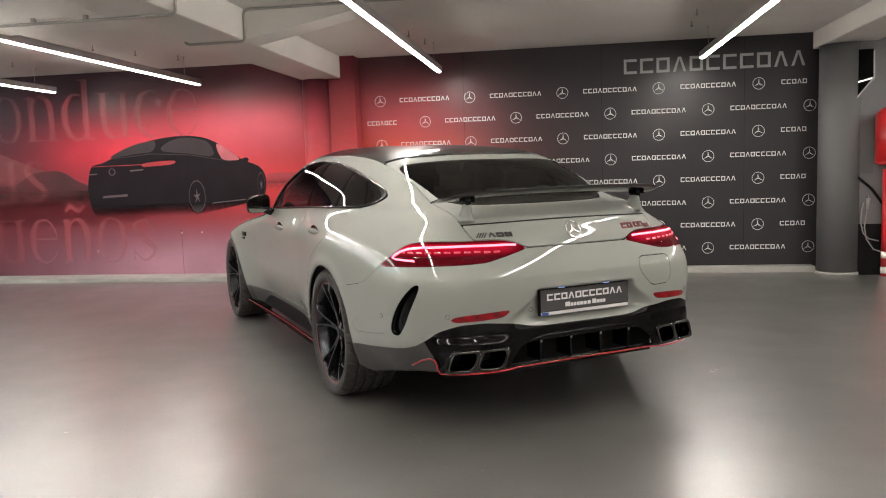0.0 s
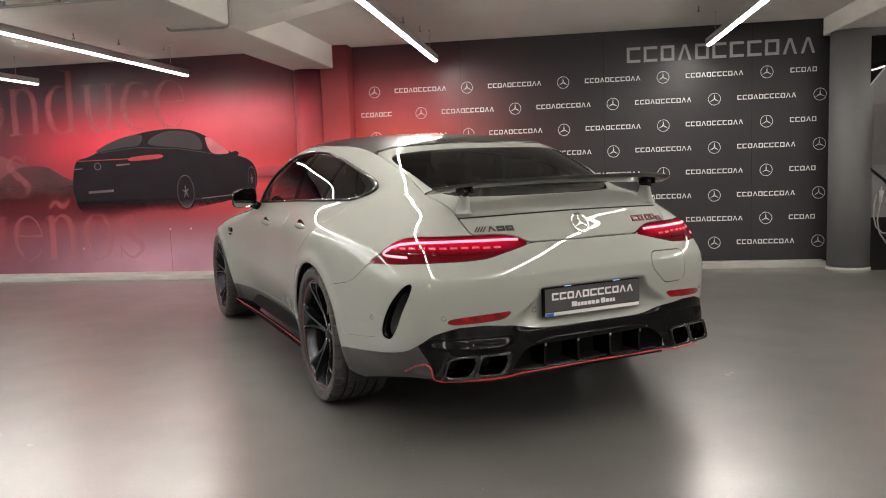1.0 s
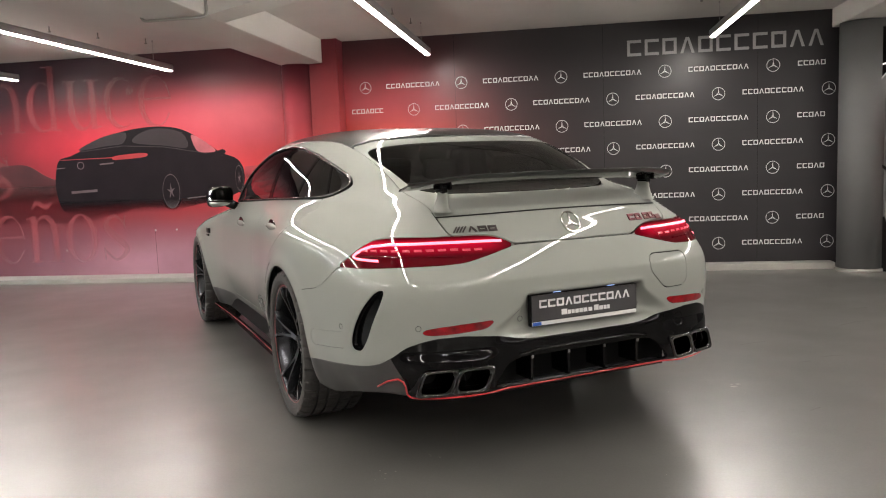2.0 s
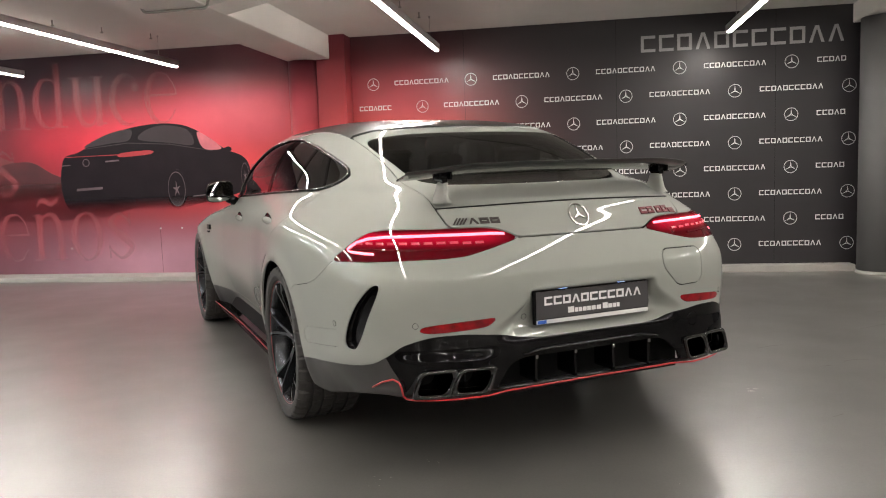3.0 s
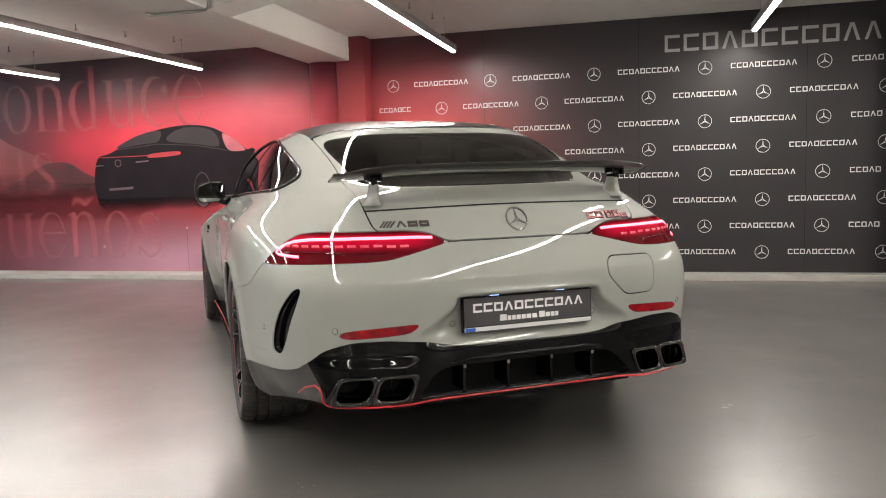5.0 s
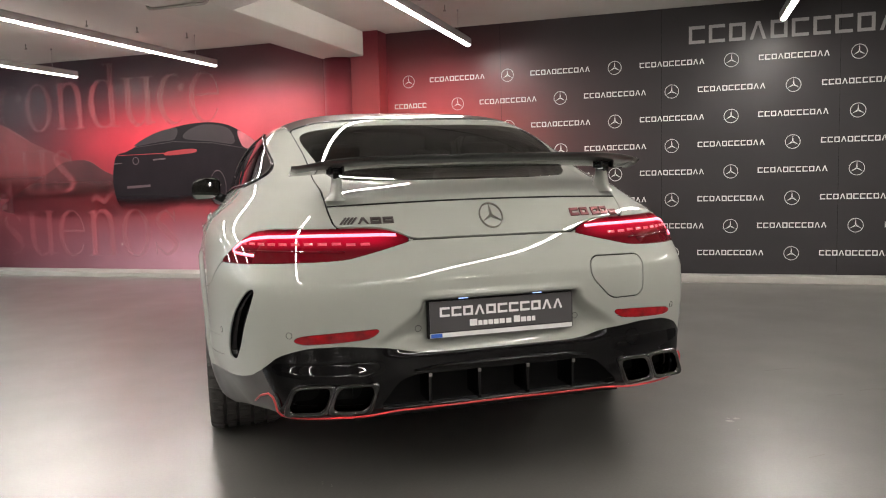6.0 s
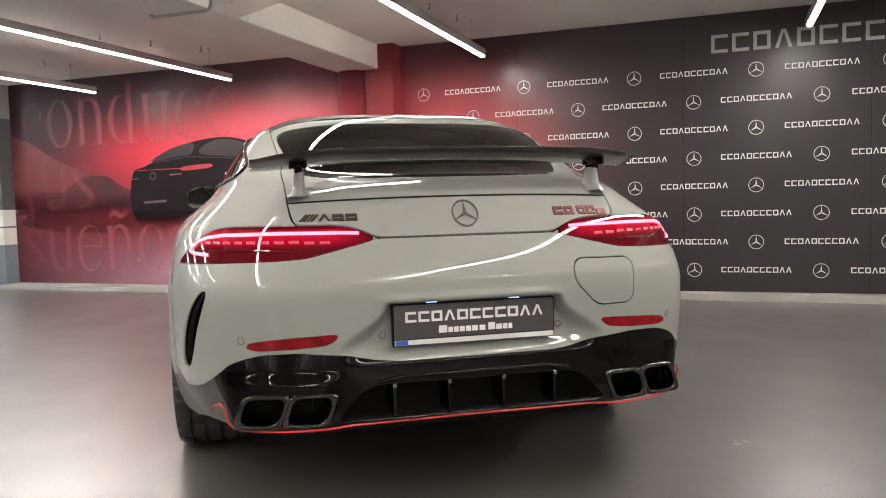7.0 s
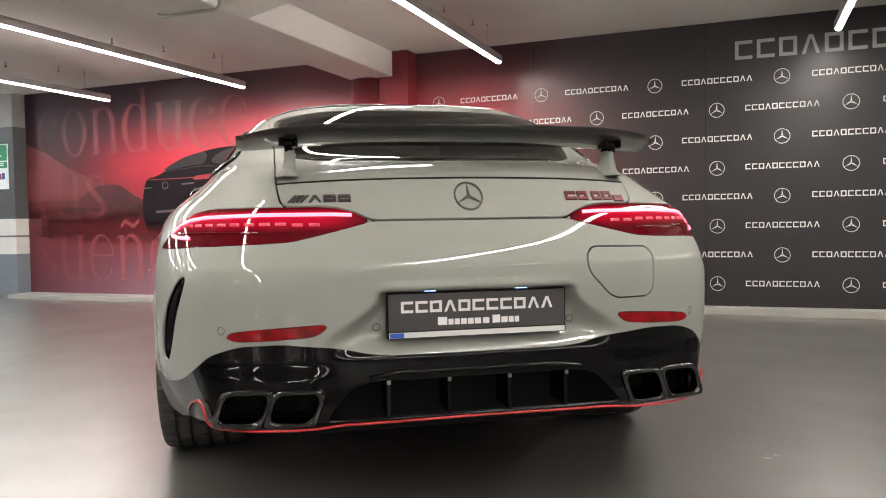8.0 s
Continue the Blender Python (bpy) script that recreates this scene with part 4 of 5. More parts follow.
LAMP = [(1.1, 0.806), (1.0, 0.85), (0.915, 0.892), (0.86, 0.911), (0.781, 0.919), (0.44, 0.919), (0.38, 0.913), (0.335, 0.899), (0.296, 0.879), (0.4, 0.853), (0.447, 0.842), (0.515, 0.827), (0.6, 0.822), (0.8, 0.817), (0.92, 0.811)]
FOG = [(0.709, 0.562), (0.696, 0.575), (0.639, 0.583), (0.545, 0.59), (0.423, 0.596), (0.435, 0.581), (0.46, 0.567), (0.545, 0.56), (0.673, 0.554)]
DUCT = [(0.858, 0.73), (0.895, 0.722), (0.934, 0.69), (0.981, 0.639), (1.017, 0.578), (1.039, 0.516), (1.033, 0.484), (1.003, 0.477), (0.976, 0.482), (0.944, 0.533), (0.918, 0.6), (0.885, 0.667)]
BLACK = [(-0.5, 0.503), (0.25, 0.505), (0.314, 0.511), (0.36, 0.522), (0.419, 0.533), (0.545, 0.545), (0.655, 0.541), (0.708, 0.529), (0.769, 0.508), (0.827, 0.468), (0.882, 0.436), (0.946, 0.420), (1.016, 0.410), (1.13, 0.398), (1.244, 0.386), (1.45, 0.372), (1.709, 0.36), (1.704, 0.1), (-0.5, 0.1)]
MARKER = [(1.397, 0.505), (1.088, 0.538), (1.085, 0.48), (1.377, 0.449)]
FUEL = [(0.345, 0.78), (0.54, 0.776), (0.534, 0.655), (0.416, 0.654), (0.342, 0.73)]
LID = [(-.5, .880), (.29, .880), (.333, .902), (.38, .917), (.44, .923), (.543, .923), (.57, .992), (.577, 1.032), (.573, 1.066), (.577, 1.136), (.598, 1.20), (.635, 1.259), (.683, 1.311), (.52, 1.337), (.226, 1.349), (-.5, 1.352)]
BUMPER = [(-0.5, 0.878), (0.296, 0.878), (0.4, 0.851), (0.515, 0.825), (0.6, 0.82), (0.92, 0.809), (1.1, 0.804), (1.27, 0.719), (1.35, 0.697), (1.535, 0.668), (1.564, 0.1), (-0.5, 0.1)]
SCREEN = [(-.5, 1.084), (.27, 1.087), (.43, 1.091), (.50, 1.108), (.54, 1.18), (.598, 1.262), (.585, 1.275), (.54, 1.285), (.36, 1.300), (.2, 1.305), (-.5, 1.307)]
VENT = [(-.5, .430), (.30, .430), (.355, .416), (.425, .340), (.41, .333), (-.5, .333)]
DLO = [(2.02, 1.005), (1.44, 1.022), (.79, 1.046), (.23, 1.060), (-.13, 1.068), (-.235, 1.090), (-.272, 1.122), (-.21, 1.157), (0, 1.212), (.31, 1.276), (.69, 1.327), (1.10, 1.347), (1.42, 1.325), (1.62, 1.235), (1.82, 1.12)]
REAR_DOOR = [(-.13, 1.06), (-.13, 1.016), (.01, .932), (.17, .834), (.32, .748), (.405, .62), (.43, .372), (.865, .362), (.875, .80), (.80, 1.10)]
FRONT_DOOR = [(.815, 1.10), (.89, .80), (.88, .362), (1.93, .352), (1.99, .60), (2.02, .90), (2.06, 1.01), (1.8, 1.06)]


def arches(skin):
    V = skin[0]
    up = np.maximum(V[:, 2] - .355, 0)
    d = np.minimum(np.hypot(V[:, 1], up) - .392, np.hypot(V[:, 1] - 2.86, up) - .388)
    return np.maximum(d, .6 - np.abs(V[:, 0]))


def underside(skin):
    """Below the lower lip: minus there."""
    V = skin[0]
    lip = np.interp(V[:, 1], [-1.2, -.90, -.80, -.66, -.56, -.48, -.44, -.39, -.30, -.20], [.315, .308, .292, .264, .246, .230, .238, .262, .262, .205])
    return V[:, 2] - lip


def roof_zone(skin):
    V = skin[0]
    return np.maximum.reduce([np.abs(V[:, 0]) - (.572 - .05 * smooth(.4, 1.8, V[:, 1])), 1.30 - V[:, 2], V[:, 1] - 1.60, -zone(skin, LID) + .004])


def windscreen_zone(skin):
    V = skin[0]
    return np.maximum.reduce([1.585 - V[:, 1] + 0 * V[:, 0], 1.035 - V[:, 2], np.abs(V[:, 0]) - (.50 + .30 * smooth(1.40, 1.03, V[:, 2]))])


body = split(split(MASTER, arches(MASTER))[1], underside(split(MASTER, arches(MASTER))[1]))[1]
lamp, body = carve(body, lambda k: zone(k, LAMP, .003))
fog, body = carve(body, lambda k: zone(k, FOG, .002), .003)
duct, body = carve(body, lambda k: zone(k, DUCT, .003), 0)
fuel, body = carve(body, lambda k: zone(k, FUEL, .014, side=1), .006)
lid, body = carve(body, lambda k: zone(k, LID), .008)
screen, lid = carve(lid, lambda k: zone(k, SCREEN, .012), .003)
flap, lid = carve(lid, lambda k: (1.004 - .012 * (np.abs(k[0][:, 3]) / .57) ** 2) - k[0][:, 2], .008)
roof, body = carve(body, roof_zone, .005)
windscreen, body = carve(body, windscreen_zone, .004)
glazing, body = carve(body, lambda k: flank(k, DLO), .002)
bumper, body = carve(body, lambda k: zone(k, BUMPER))
marker, bumper = carve(bumper, lambda k: zone(k, MARKER, .006), .003)
diffuser, bumper = carve(bumper, lambda k: zone(k, BLACK), .002)
rear_doors, body = carve(body, lambda k: flank(k, REAR_DOOR))
front_doors, body = carve(body, lambda k: flank(k, FRONT_DOOR))
skirts, body = carve(body, lambda k: np.maximum.reduce([k[0][:, 2] - (.335 + .045 * smooth(.9, .4, k[0][:, 1])), .36 - k[0][:, 1], k[0][:, 1] - 2.6]), .002)
# Corner colour stands for a dark valance and for shaded paint above it.
CORNER = [(.845, .458), (.83, .42), (.812, .385), (.80, .34), (.79, .1), (1.75, .1), (1.75, .5), (.90, .5)]
corners, diffuser = carve(diffuser, lambda k: zone(k, CORNER, .01), .001)
vent, diffuser = carve(diffuser, lambda k: zone(k, VENT, .006), 0)
PIPES = [(.735, .330), (.715, .405), (.700, .418), (.445, .420), (.432, .408), (.462, .330), (.475, .324), (.72, .322)]
TOWEYE = [(.478, .470), (.526, .470), (.530, .515), (.482, .515)]
tow_cover, diffuser = carve(diffuser, lambda k: zone(k, TOWEYE, .004, side=1), .003)
pipes, diffuser = carve(diffuser, lambda k: zone(k, PIPES, .004), 0)

parted("body_shell", body, PAINT, "pale grey painted body shell")
parted("bumper", largest(bumper), PAINT, "pale grey rear bumper", rim=.006)
parted("boot_lid", lid, PAINT, "pale grey tailgate edge round the rear window")
parted("boot_flap", flap, PAINT, "pale grey tailgate panel under the lip")
parted("fuel_flap", fuel, PAINT, "pale grey charging flap")
parted("roof_panel", roof, ROOFGLASS, "gloss black glass roof panel")
parted("windscreen", windscreen, CLEARGLASS, "tinted windscreen", rim=0.004)
parted("rear_window", screen, GLASS, "dark tinted rear window", rim=0.004)
parted("tow_cover", tow_cover, GLOSS, "square black cover in the diffuser")
parted("diffuser", diffuser, GLOSS, "gloss black rear diffuser")
for side, word in ((-1, "left"), (1, "right")):
    def half(k, side=side):
        return -k[0][:, 0] * side
    for name, sk in (("rear_door", rear_doors), ("front_door", front_doors)):
        parted(name, split(sk, half(sk))[0], PAINT, "pale grey door")
    parted("bumper_corner", split(corners, half(corners))[0], VALANCE, "grey-black lower bumper corner")
    parted("side_skirt", split(skirts, half(skirts))[0], VALANCE, "grey-black side skirt")
    parted("reflector", split(fog, half(fog))[0], REFLECTOR, "red reflector strip")
    parted("side_marker", split(marker, half(marker))[0], PAINT, "pale grey cover panel on the bumper's side", lift=-.0015)
    dk = split(duct, half(duct))[0]
    parted("air_duct", dk, GLOSS, "gloss black vertical air duct", lift=-0.030, rim=-0.024)
    panes = split(glazing, half(glazing))[0]
    # four panes, with slim bars between them: ahead, lean, half width
    bars = ((3, 0, 0), (.865, .22, .035), (.29, 0, .018), (-.155, 1.2, .009), (-1, 0, 0))
    lean = lambda b, e: b[0] + (panes[0][:, 2] - 1.05) * b[1] + e * b[2]
    for name, a, b in zip(("front_pane", "rear_pane", "corner_pane", "quarter_pane"), bars, bars[1:]):
        f = np.maximum(panes[0][:, 1] - lean(a, -1), lean(b, 1) - panes[0][:, 1])
        parted(name, split(panes, f)[0], GLASS if name == "front_pane" else DARKGLASS, "dark tinted side window", rim=0.004)
    for b in bars[1:-1]:
        f = np.maximum(panes[0][:, 1] - lean(b, 1), lean(b, -1) - panes[0][:, 1])
        parted("window_bar", split(panes, f)[0], GLOSS, "gloss black window bar", lift=.002, rim=0.008)
    # bright-edged trim round the side windows
    loop = []
    for (a, b), (c, d) in zip(DLO, DLO[1:] + DLO[:1]):
        k = max(2, int(math.hypot(c - a, d - b) / .03))
        loop += [(a + (c - a) * i / k, b + (d - b) * i / k) for i in range(k)]
    for _ in range(3):
        loop = [((loop[i - 1][0] + 2 * p[0] + loop[(i + 1) % len(loop)][0]) / 4, (loop[i - 1][1] + 2 * p[1] + loop[(i + 1) % len(loop)][1]) / 4) for i, p in enumerate(loop)]
    part("window_trim", tube([at_flank(a, b, side, .001)[0] for a, b in loop], .009, 8, True), GLOSS, car, "gloss black window surround")
    part("window_line", tube([at_flank(a, b, side, .0095)[0] for a, b in loop], .0024, 6, True), EMBLEM, car, "thin bright line round the side windows")

# dark lining under the skin, open at the windows and the wheels
lining = split(split(MASTER, arches(MASTER))[1], underside(split(MASTER, arches(MASTER))[1]))[1]
for f_of in (lambda k: zone(k, SCREEN, .03), windscreen_zone, lambda k: flank(k, DLO, .015), lambda k: zone(k, VENT, .02), lambda k: zone(k, PIPES, .01)):
    lining = split(lining, f_of(lining))[1]
parted("lining", lining, MATT, "black inner lining", lift=-.034, rim=0)


# ---- tail lamps ----
def skin_strip(points, width, lift, thick=.003):
    """A flat band on the skin along points of (way round, height)."""
    verts, faces = [], []
    for s, z in points:
        for dz, h in ((-width / 2, 0), (-width / 2, thick), (width / 2, thick), (width / 2, 0)):
            verts.append(on_skin(s, z + dz, lift + h)[0])
    for i in range(len(points) - 1):
        faces += [(i * 4 + k, i * 4 + k + 1, i * 4 + 5 + k, i * 4 + 4 + k) for k in range(3)]
    faces += [(0, 1, 2, 3), tuple(len(verts) - 4 + k for k in (3, 2, 1, 0))]
    return mesh_of("strip", verts, faces)


def along(points, step=.012):
    out = []
    for (a, b), (c, d) in zip(points, points[1:]):
        k = max(1, int(math.hypot(c - a, d - b) / step))
        out += [(a + (c - a) * i / k, b + (d - b) * i / k) for i in range(k)]
    return out + [points[-1]]


for side in (-1, 1):
    lens = parted("tail_lamp", split(lamp, -lamp[0][:, 0] * side)[0], LENS, "lit red tail lamp", rim=.02)
    way = along([(.345, .894), (.40, .8965), (.60, .8975), (.80, .894), (.88, .887), (.935, .873), (.975, .856), (.99, .846), (.97, .840), (.90, .836), (.86, .835)])
    part("light_bar", skin_strip([(s * side, z) for s, z in way], .0082, .0015), BARLIGHT, lens, "bright red light bar")
    for k in range(11):
        s = .435 + k * .047
        part("light_dot", skin_strip([((s + d) * side, .8715 - .003 * (k < 2)) for d in (0, .010, .020, .030)], .007, .0012), DOTLIGHT, lens, "soft pink light segment")
    part("lamp_rib", skin_strip([(s * side, z) for s, z in along([(.52, .846), (.70, .849), (.86, .850), (.95, .848)])], .004, .001), LENS, lens)

# ---- wheels ----
def build_wheel():
    w = new("wheel")
    w.parent = car
    tagged(w, "black forged alloy wheel with a red rim line")
    n = 240
    prof = [(.288, -.118), (.296, -.133), (.312, -.1395), (.335, -.1405), (.346, -.1385), (.3525, -.131), (.357, -.121), (.3595, -.108)]
    for g in (-.078, -.028, .028, .078):
        prof += [(.3605, g - .0075), (.349, g - .006), (.349, g + .006), (.3605, g + .0075)]
    prof += [(.3595, .108), (.357, .121), (.3525, .131), (.346, .1385), (.335, .1405), (.312, .1395), (.296, .133), (.288, .118)]
    verts, faces, m = [], [], len(prof)
    for s in range(n):
        a = 2 * math.pi * s / n
        for r, h in prof:
            sipe = .007 if (abs(h) > .086 and .345 < r and (s + (3 if h > 0 else 0)) % 6 == 0) else (.005 if (.02 < abs(h) < .09 and r > .36 and (s + int(h * 60)) % 8 == 0) else 0)
            verts.append((h * (1.12 if h > 0 else 1), (r - sipe) * math.cos(a), (r - sipe) * math.sin(a)))
    for s in range(n):
        t = (s + 1) % n
        faces += [(s * m + k, s * m + k + 1, t * m + k + 1, t * m + k) for k in range(m - 1)]
    tyre = part("tyre", mesh_of("tyre", verts, faces, flat=True), RUBBER, w, "black low-profile tyre")
    part("rim_line", lathe([(.2835, -.118), (.2855, -.1265), (.2880, -.1255), (.2872, -.112)], 96), DEEPRED, w, "thin red rim line")
    rim = part("rim", lathe([(.282, -.112), (.286, -.124), (.278, -.124), (.268, -.110), (.258, -.06), (.25, .0), (.262, .09), (.28, .11)], 96), RIM, w, "satin black rim")
    for k in range(5):
        a0 = 2 * math.pi * k / 5 + .2
        for off in (-.24, .24):
            verts, faces = [], []
            for i, (r, x, hw, th) in enumerate(((.045, -.052, .023, .040), (.11, -.064, .014, .040), (.18, -.089, .0105, .036), (.24, -.112, .010, .030), (.280, -.120, .015, .018))):
                a = a0 + off * (i / 4) ** .8 * (.62 if i < 1 else 1)
                c, s_ = math.cos(a), math.sin(a)
                for e, dx in ((-1, .5), (-.55, -.5), (.55, -.5), (1, .5)):
                    verts.append((x + dx * th + (0 if dx < 0 else .012), r * c - e * hw * s_, r * s_ + e * hw * c))
            for i in range(4):
                faces += [(i * 4 + q, i * 4 + (q + 1) % 4, i * 4 + 4 + (q + 1) % 4, i * 4 + 4 + q) for q in range(4)]
            part("spoke", mesh_of("spoke", verts, faces, flat=True), RIM, rim)
    part("hub_cap", lathe([(.0, -.080), (.026, -.079), (.032, -.072), (.058, -.068), (.066, -.055), (.066, -.015)], 40), RIM, rim)
    for k in range(5):
        a = 2 * math.pi * k / 5 + .2
        part("wheel_bolt", rod((-.074, .046 * math.cos(a), .046 * math.sin(a)), (-.060, .046 * math.cos(a), .046 * math.sin(a)), .009, 6), DARKCHROME, rim)
    part("brake_disc", lathe([(.08, -.012), (.205, -.012), (.205, .016), (.08, .016)], 72), DISC, w, "grey drilled brake disc")
    part("brake_caliper", box(-.045, .03, -.21, -.13, -.10, .10, .012), MATT, w, "black brake caliper")
    return w


first = build_wheel()
first.matrix_local = pose(-.840, 0, .3605)
for x, y, turn in ((-.865, 2.86, 0), (.840, 0, 180), (.865, 2.86, 180)):
    copy_thing(first, pose(x, y, .3605, 0, 0, turn))

# wheel wells and floor pan
for x0, x1 in ((-.86, -.55), (.55, .86)):
    for y in (0, 2.86):
        me = mesh_of("well", [(x, y + .41 * math.cos(a), .355 + .41 * math.sin(a)) for a in np.linspace(-.45, math.pi + (.02 if y == 0 else .45), 40) for x in (x0, x1)],
                     [(2 * i, 2 * i + 1, 2 * i + 3, 2 * i + 2) for i in range(39)])
        part("wheel_well", me, MATT, car, "black wheel arch liner")
part("floor_pan", box(-.62, .62, -.50, 3.55, .20, .27, .02), MATT, car, "black underbody panel")
for x0, x1 in ((-.86, -.60), (.60, .86)):
    part("sill_box", box(x0, x1, .46, 2.5, .19, .34, .02), MATT, car)

# ---- wing ----
def wing_mesh():
    verts, faces = [], []
    xs = np.linspace(-.662, .662, 61)
    prof = [(-.855, 0), (-.88, .010), (-.95, .022), (-1.02, .036), (-1.058, .050), (-1.060, .046), (-1.02, .026), (-.95, .006), (-.88, -.006), (-.858, -.006)]
    for x in xs:
        e = abs(x) / .662
        drop = -.012 * smooth(.60, 1.0, e) + .007 * (1 - e * e)
        squeeze = 1 - .30 * smooth(.90, 1.0, e) - .15 * smooth(.6, 1.0, e)
        for y, z in prof:
            verts.append((x, -.805 + (y + .875) * squeeze + .012 * smooth(.6, 1, e), 1.114 + drop + z * (.80 - .20 * smooth(.80, 1, e))))
    m = len(prof)
    for i in range(len(xs) - 1):
        faces += [(i * m + k, i * m + (k + 1) % m, (i + 1) * m + (k + 1) % m, (i + 1) * m + k) for k in range(m)]
    faces += [tuple(range(m)), tuple(range(len(verts) - m, len(verts)))[::-1]]
    return mesh_of("wing", verts, faces)


wing = part("wing", wing_mesh(), CARBON, car, "dark carbon rear wing on two posts")
for x in (-.512, .512):
    s = 1 if x > 0 else -1
    verts, faces = [], []
    for z, y0, y1, w, sh in ((1.012, -.935, -.770, .040, 0), (1.022, -.928, -.785, .027, 0), (1.034, -.92, -.800, .0215, -.001), (1.062, -.912, -.823, .0185, -.003), (1.092, -.905, -.838, .016, -.004)):
        for k in range(14):
            a = 2 * math.pi * k / 14
            verts.append((x + sh * s + w * math.cos(a), (y0 + y1) / 2 + (y1 - y0) / 2 * math.sin(a), z))
    for i in range(4):
        faces += [(i * 14 + k, i * 14 + (k + 1) % 14, i * 14 + 14 + (k + 1) % 14, i * 14 + 14 + k) for k in range(14)]
    faces.append(tuple(range(56, 70)))
    part("wing_post", mesh_of("post", verts, faces), PAINT, wing, "pale grey wing post")
    bm = box(x - .011, x + .011, -.905, -.840, 1.086, 1.124, .004)
    rod((x - .028, -.895, 1.112), (x + .028, -.895, 1.112), .011, 16, bm)
    for e in (-.022, .022):
        box(x + e - .005, x + e + .005, -.915, -.85, 1.100, 1.128, .003, bm)
    part("wing_hinge", bm, GLOSS, wing, "gloss black hinge")

part("shut_line", tube([on_skin(s, 1.004 - .012 * (s / .57) ** 2, -.0015)[0] for s in np.linspace(-.57, .57, 80)], .0028, 8), MATT, car, "dark shut line")

# ---- tail pipes, diffuser fins, red line ----
def pipe_outline(x0, side, grow=0.0, n=5):
    """Rounded slanted frame: lower outer corner further out than the upper one."""
    c = [(x0 + .136, .330), (x0 + .108, .414), (x0 - .018, .416), (x0 + .014, .328)]
    cx, cz = sum(p[0] for p in c) / 4, sum(p[1] for p in c) / 4
    c = [(cx + (a - cx) * (1 + grow / .06), cz + (b - cz) * (1 + grow / .045)) for a, b in c]
    out = []
    for i in range(4):
        p, q, r = Vector(c[i - 1]), Vector(c[i]), Vector(c[(i + 1) % 4])
        a, b = q + (p - q).normalized() * .024, q + (r - q).normalized() * .024
        for k in range(n):
            t = k / (n - 1)
            v = a * (1 - t) ** 2 + q * 2 * t * (1 - t) + b * t * t
            out.append((v.x * side, v.y))
    return out


for side in (-1, 1):
    for x0, y in ((.594, -1.076), (.456, -1.110)):
        loops = [(.004, y + .014), (.010, y + .002), (.009, y - .004), (.005, y - .008), (-.001, y - .008), (-.006, y - .003), (-.0085, y + .006), (-.010, y + .05), (-.014, y + .14)]
        verts, faces = [], []
        for grow, yy in loops:
            verts += [(a, yy + .22 * (abs(a) - x0 - .06), b) for a, b in pipe_outline(x0, side, grow)]
        n = len(verts) // len(loops)
        for i in range(len(loops) - 1):
            faces += [(i * n + k, i * n + (k + 1) % n, (i + 1) * n + (k + 1) % n, (i + 1) * n + k) for k in range(n)]
        tip = part("tail_pipe", mesh_of("tip", verts, faces), PIPECHROME, car, "black chrome tail pipe")
        collar = [(a, yy + .22 * (abs(a) - x0 - .06), b) for grow, yy in ((.002, y + .016), (.016, y + .060)) for a, b in pipe_outline(x0, side, grow)]
        part("pipe_collar", mesh_of("collar", collar, [(k, (k + 1) % n, n + (k + 1) % n, n + k) for k in range(n)]), MATT, tip, "matt black collar behind the tail pipe")
        hole = pipe_outline(x0, side, -.012)
        part("pipe_throat", mesh_of("throat", [(a, y + .12, b) for a, b in hole], [tuple(range(len(hole)))], flat=True), MATT, tip, "dark pipe throat")

for x in (-.26, -.088, .088, .26):
    fin = plate([(-1.128 + .012 * abs(x) / .26, .335), (-1.118, .425), (-1.105, .437), (-.96, .43), (-.93, .335)], -.0045, .0045, lambda y, z, h, x=x: (x + h, y, z))
    part("diffuser_fin", fin, GLOSS, car, "gloss black diffuser fin")
    part("fin_clip", box(x - .006, x + .006, -1.126, -1.112, .424, .438, .002), EMBLEM, car, "small bright clip on the fin")
part("diffuser_floor", mesh_of("ramp", [(-.43, -1.10, .325), (.43, -1.10, .325), (.43, -.7, .25), (-.43, -.7, .25)], [(0, 1, 2, 3)], flat=True), VALANCE, car, "dark grey diffuser ramp")
part("diffuser_back", box(-.5, .5, -1.0, -.98, .27, .46), MATT, car)
part("diffuser_ridge", tube([on_skin(s, .458 - .012 * smooth(.22, .31, abs(s)), .004)[0] for s in np.linspace(-.31, .31, 40)], .006, 8), GLOSS, car, "gloss black ridge")
half_line = along([(.0, .322), (.25, .320), (.45, .318), (.66, .312), (.73, .310), (.77, .313), (.787, .325), (.79, .352), (.797, .369), (.82, .375), (.875, .357), (.94, .324)], .02)
line = [(-s, z) for s, z in half_line[::-1]] + half_line[1:]
part("red_line", tube([on_skin(s, z + .004 + .006 * smooth(.3, .45, abs(s)), .006 + .008 * smooth(.3, .45, abs(s)) * smooth(.83, .78, abs(s)))[0] for s, z in line], .0036, 8), RED, car, "thin red trim line under the bumper")
for side in (-1, 1):
    part("skirt_line", tube([(side * (.950 - .015 * math.sin(math.pi * (y - .42) / 2.03)), y, .208 + .02 * (2.45 - y) / 2.03) for y in np.linspace(.42, 2.45, 24)], .003, 8), RED, car, "thin red trim line on the skirt")
    bm = box(side * .925 - .022, side * .925 + .022, .42, 2.48, .196, .208, .003)
    part("skirt_blade", bm, GLOSS, car, "gloss black skirt blade")

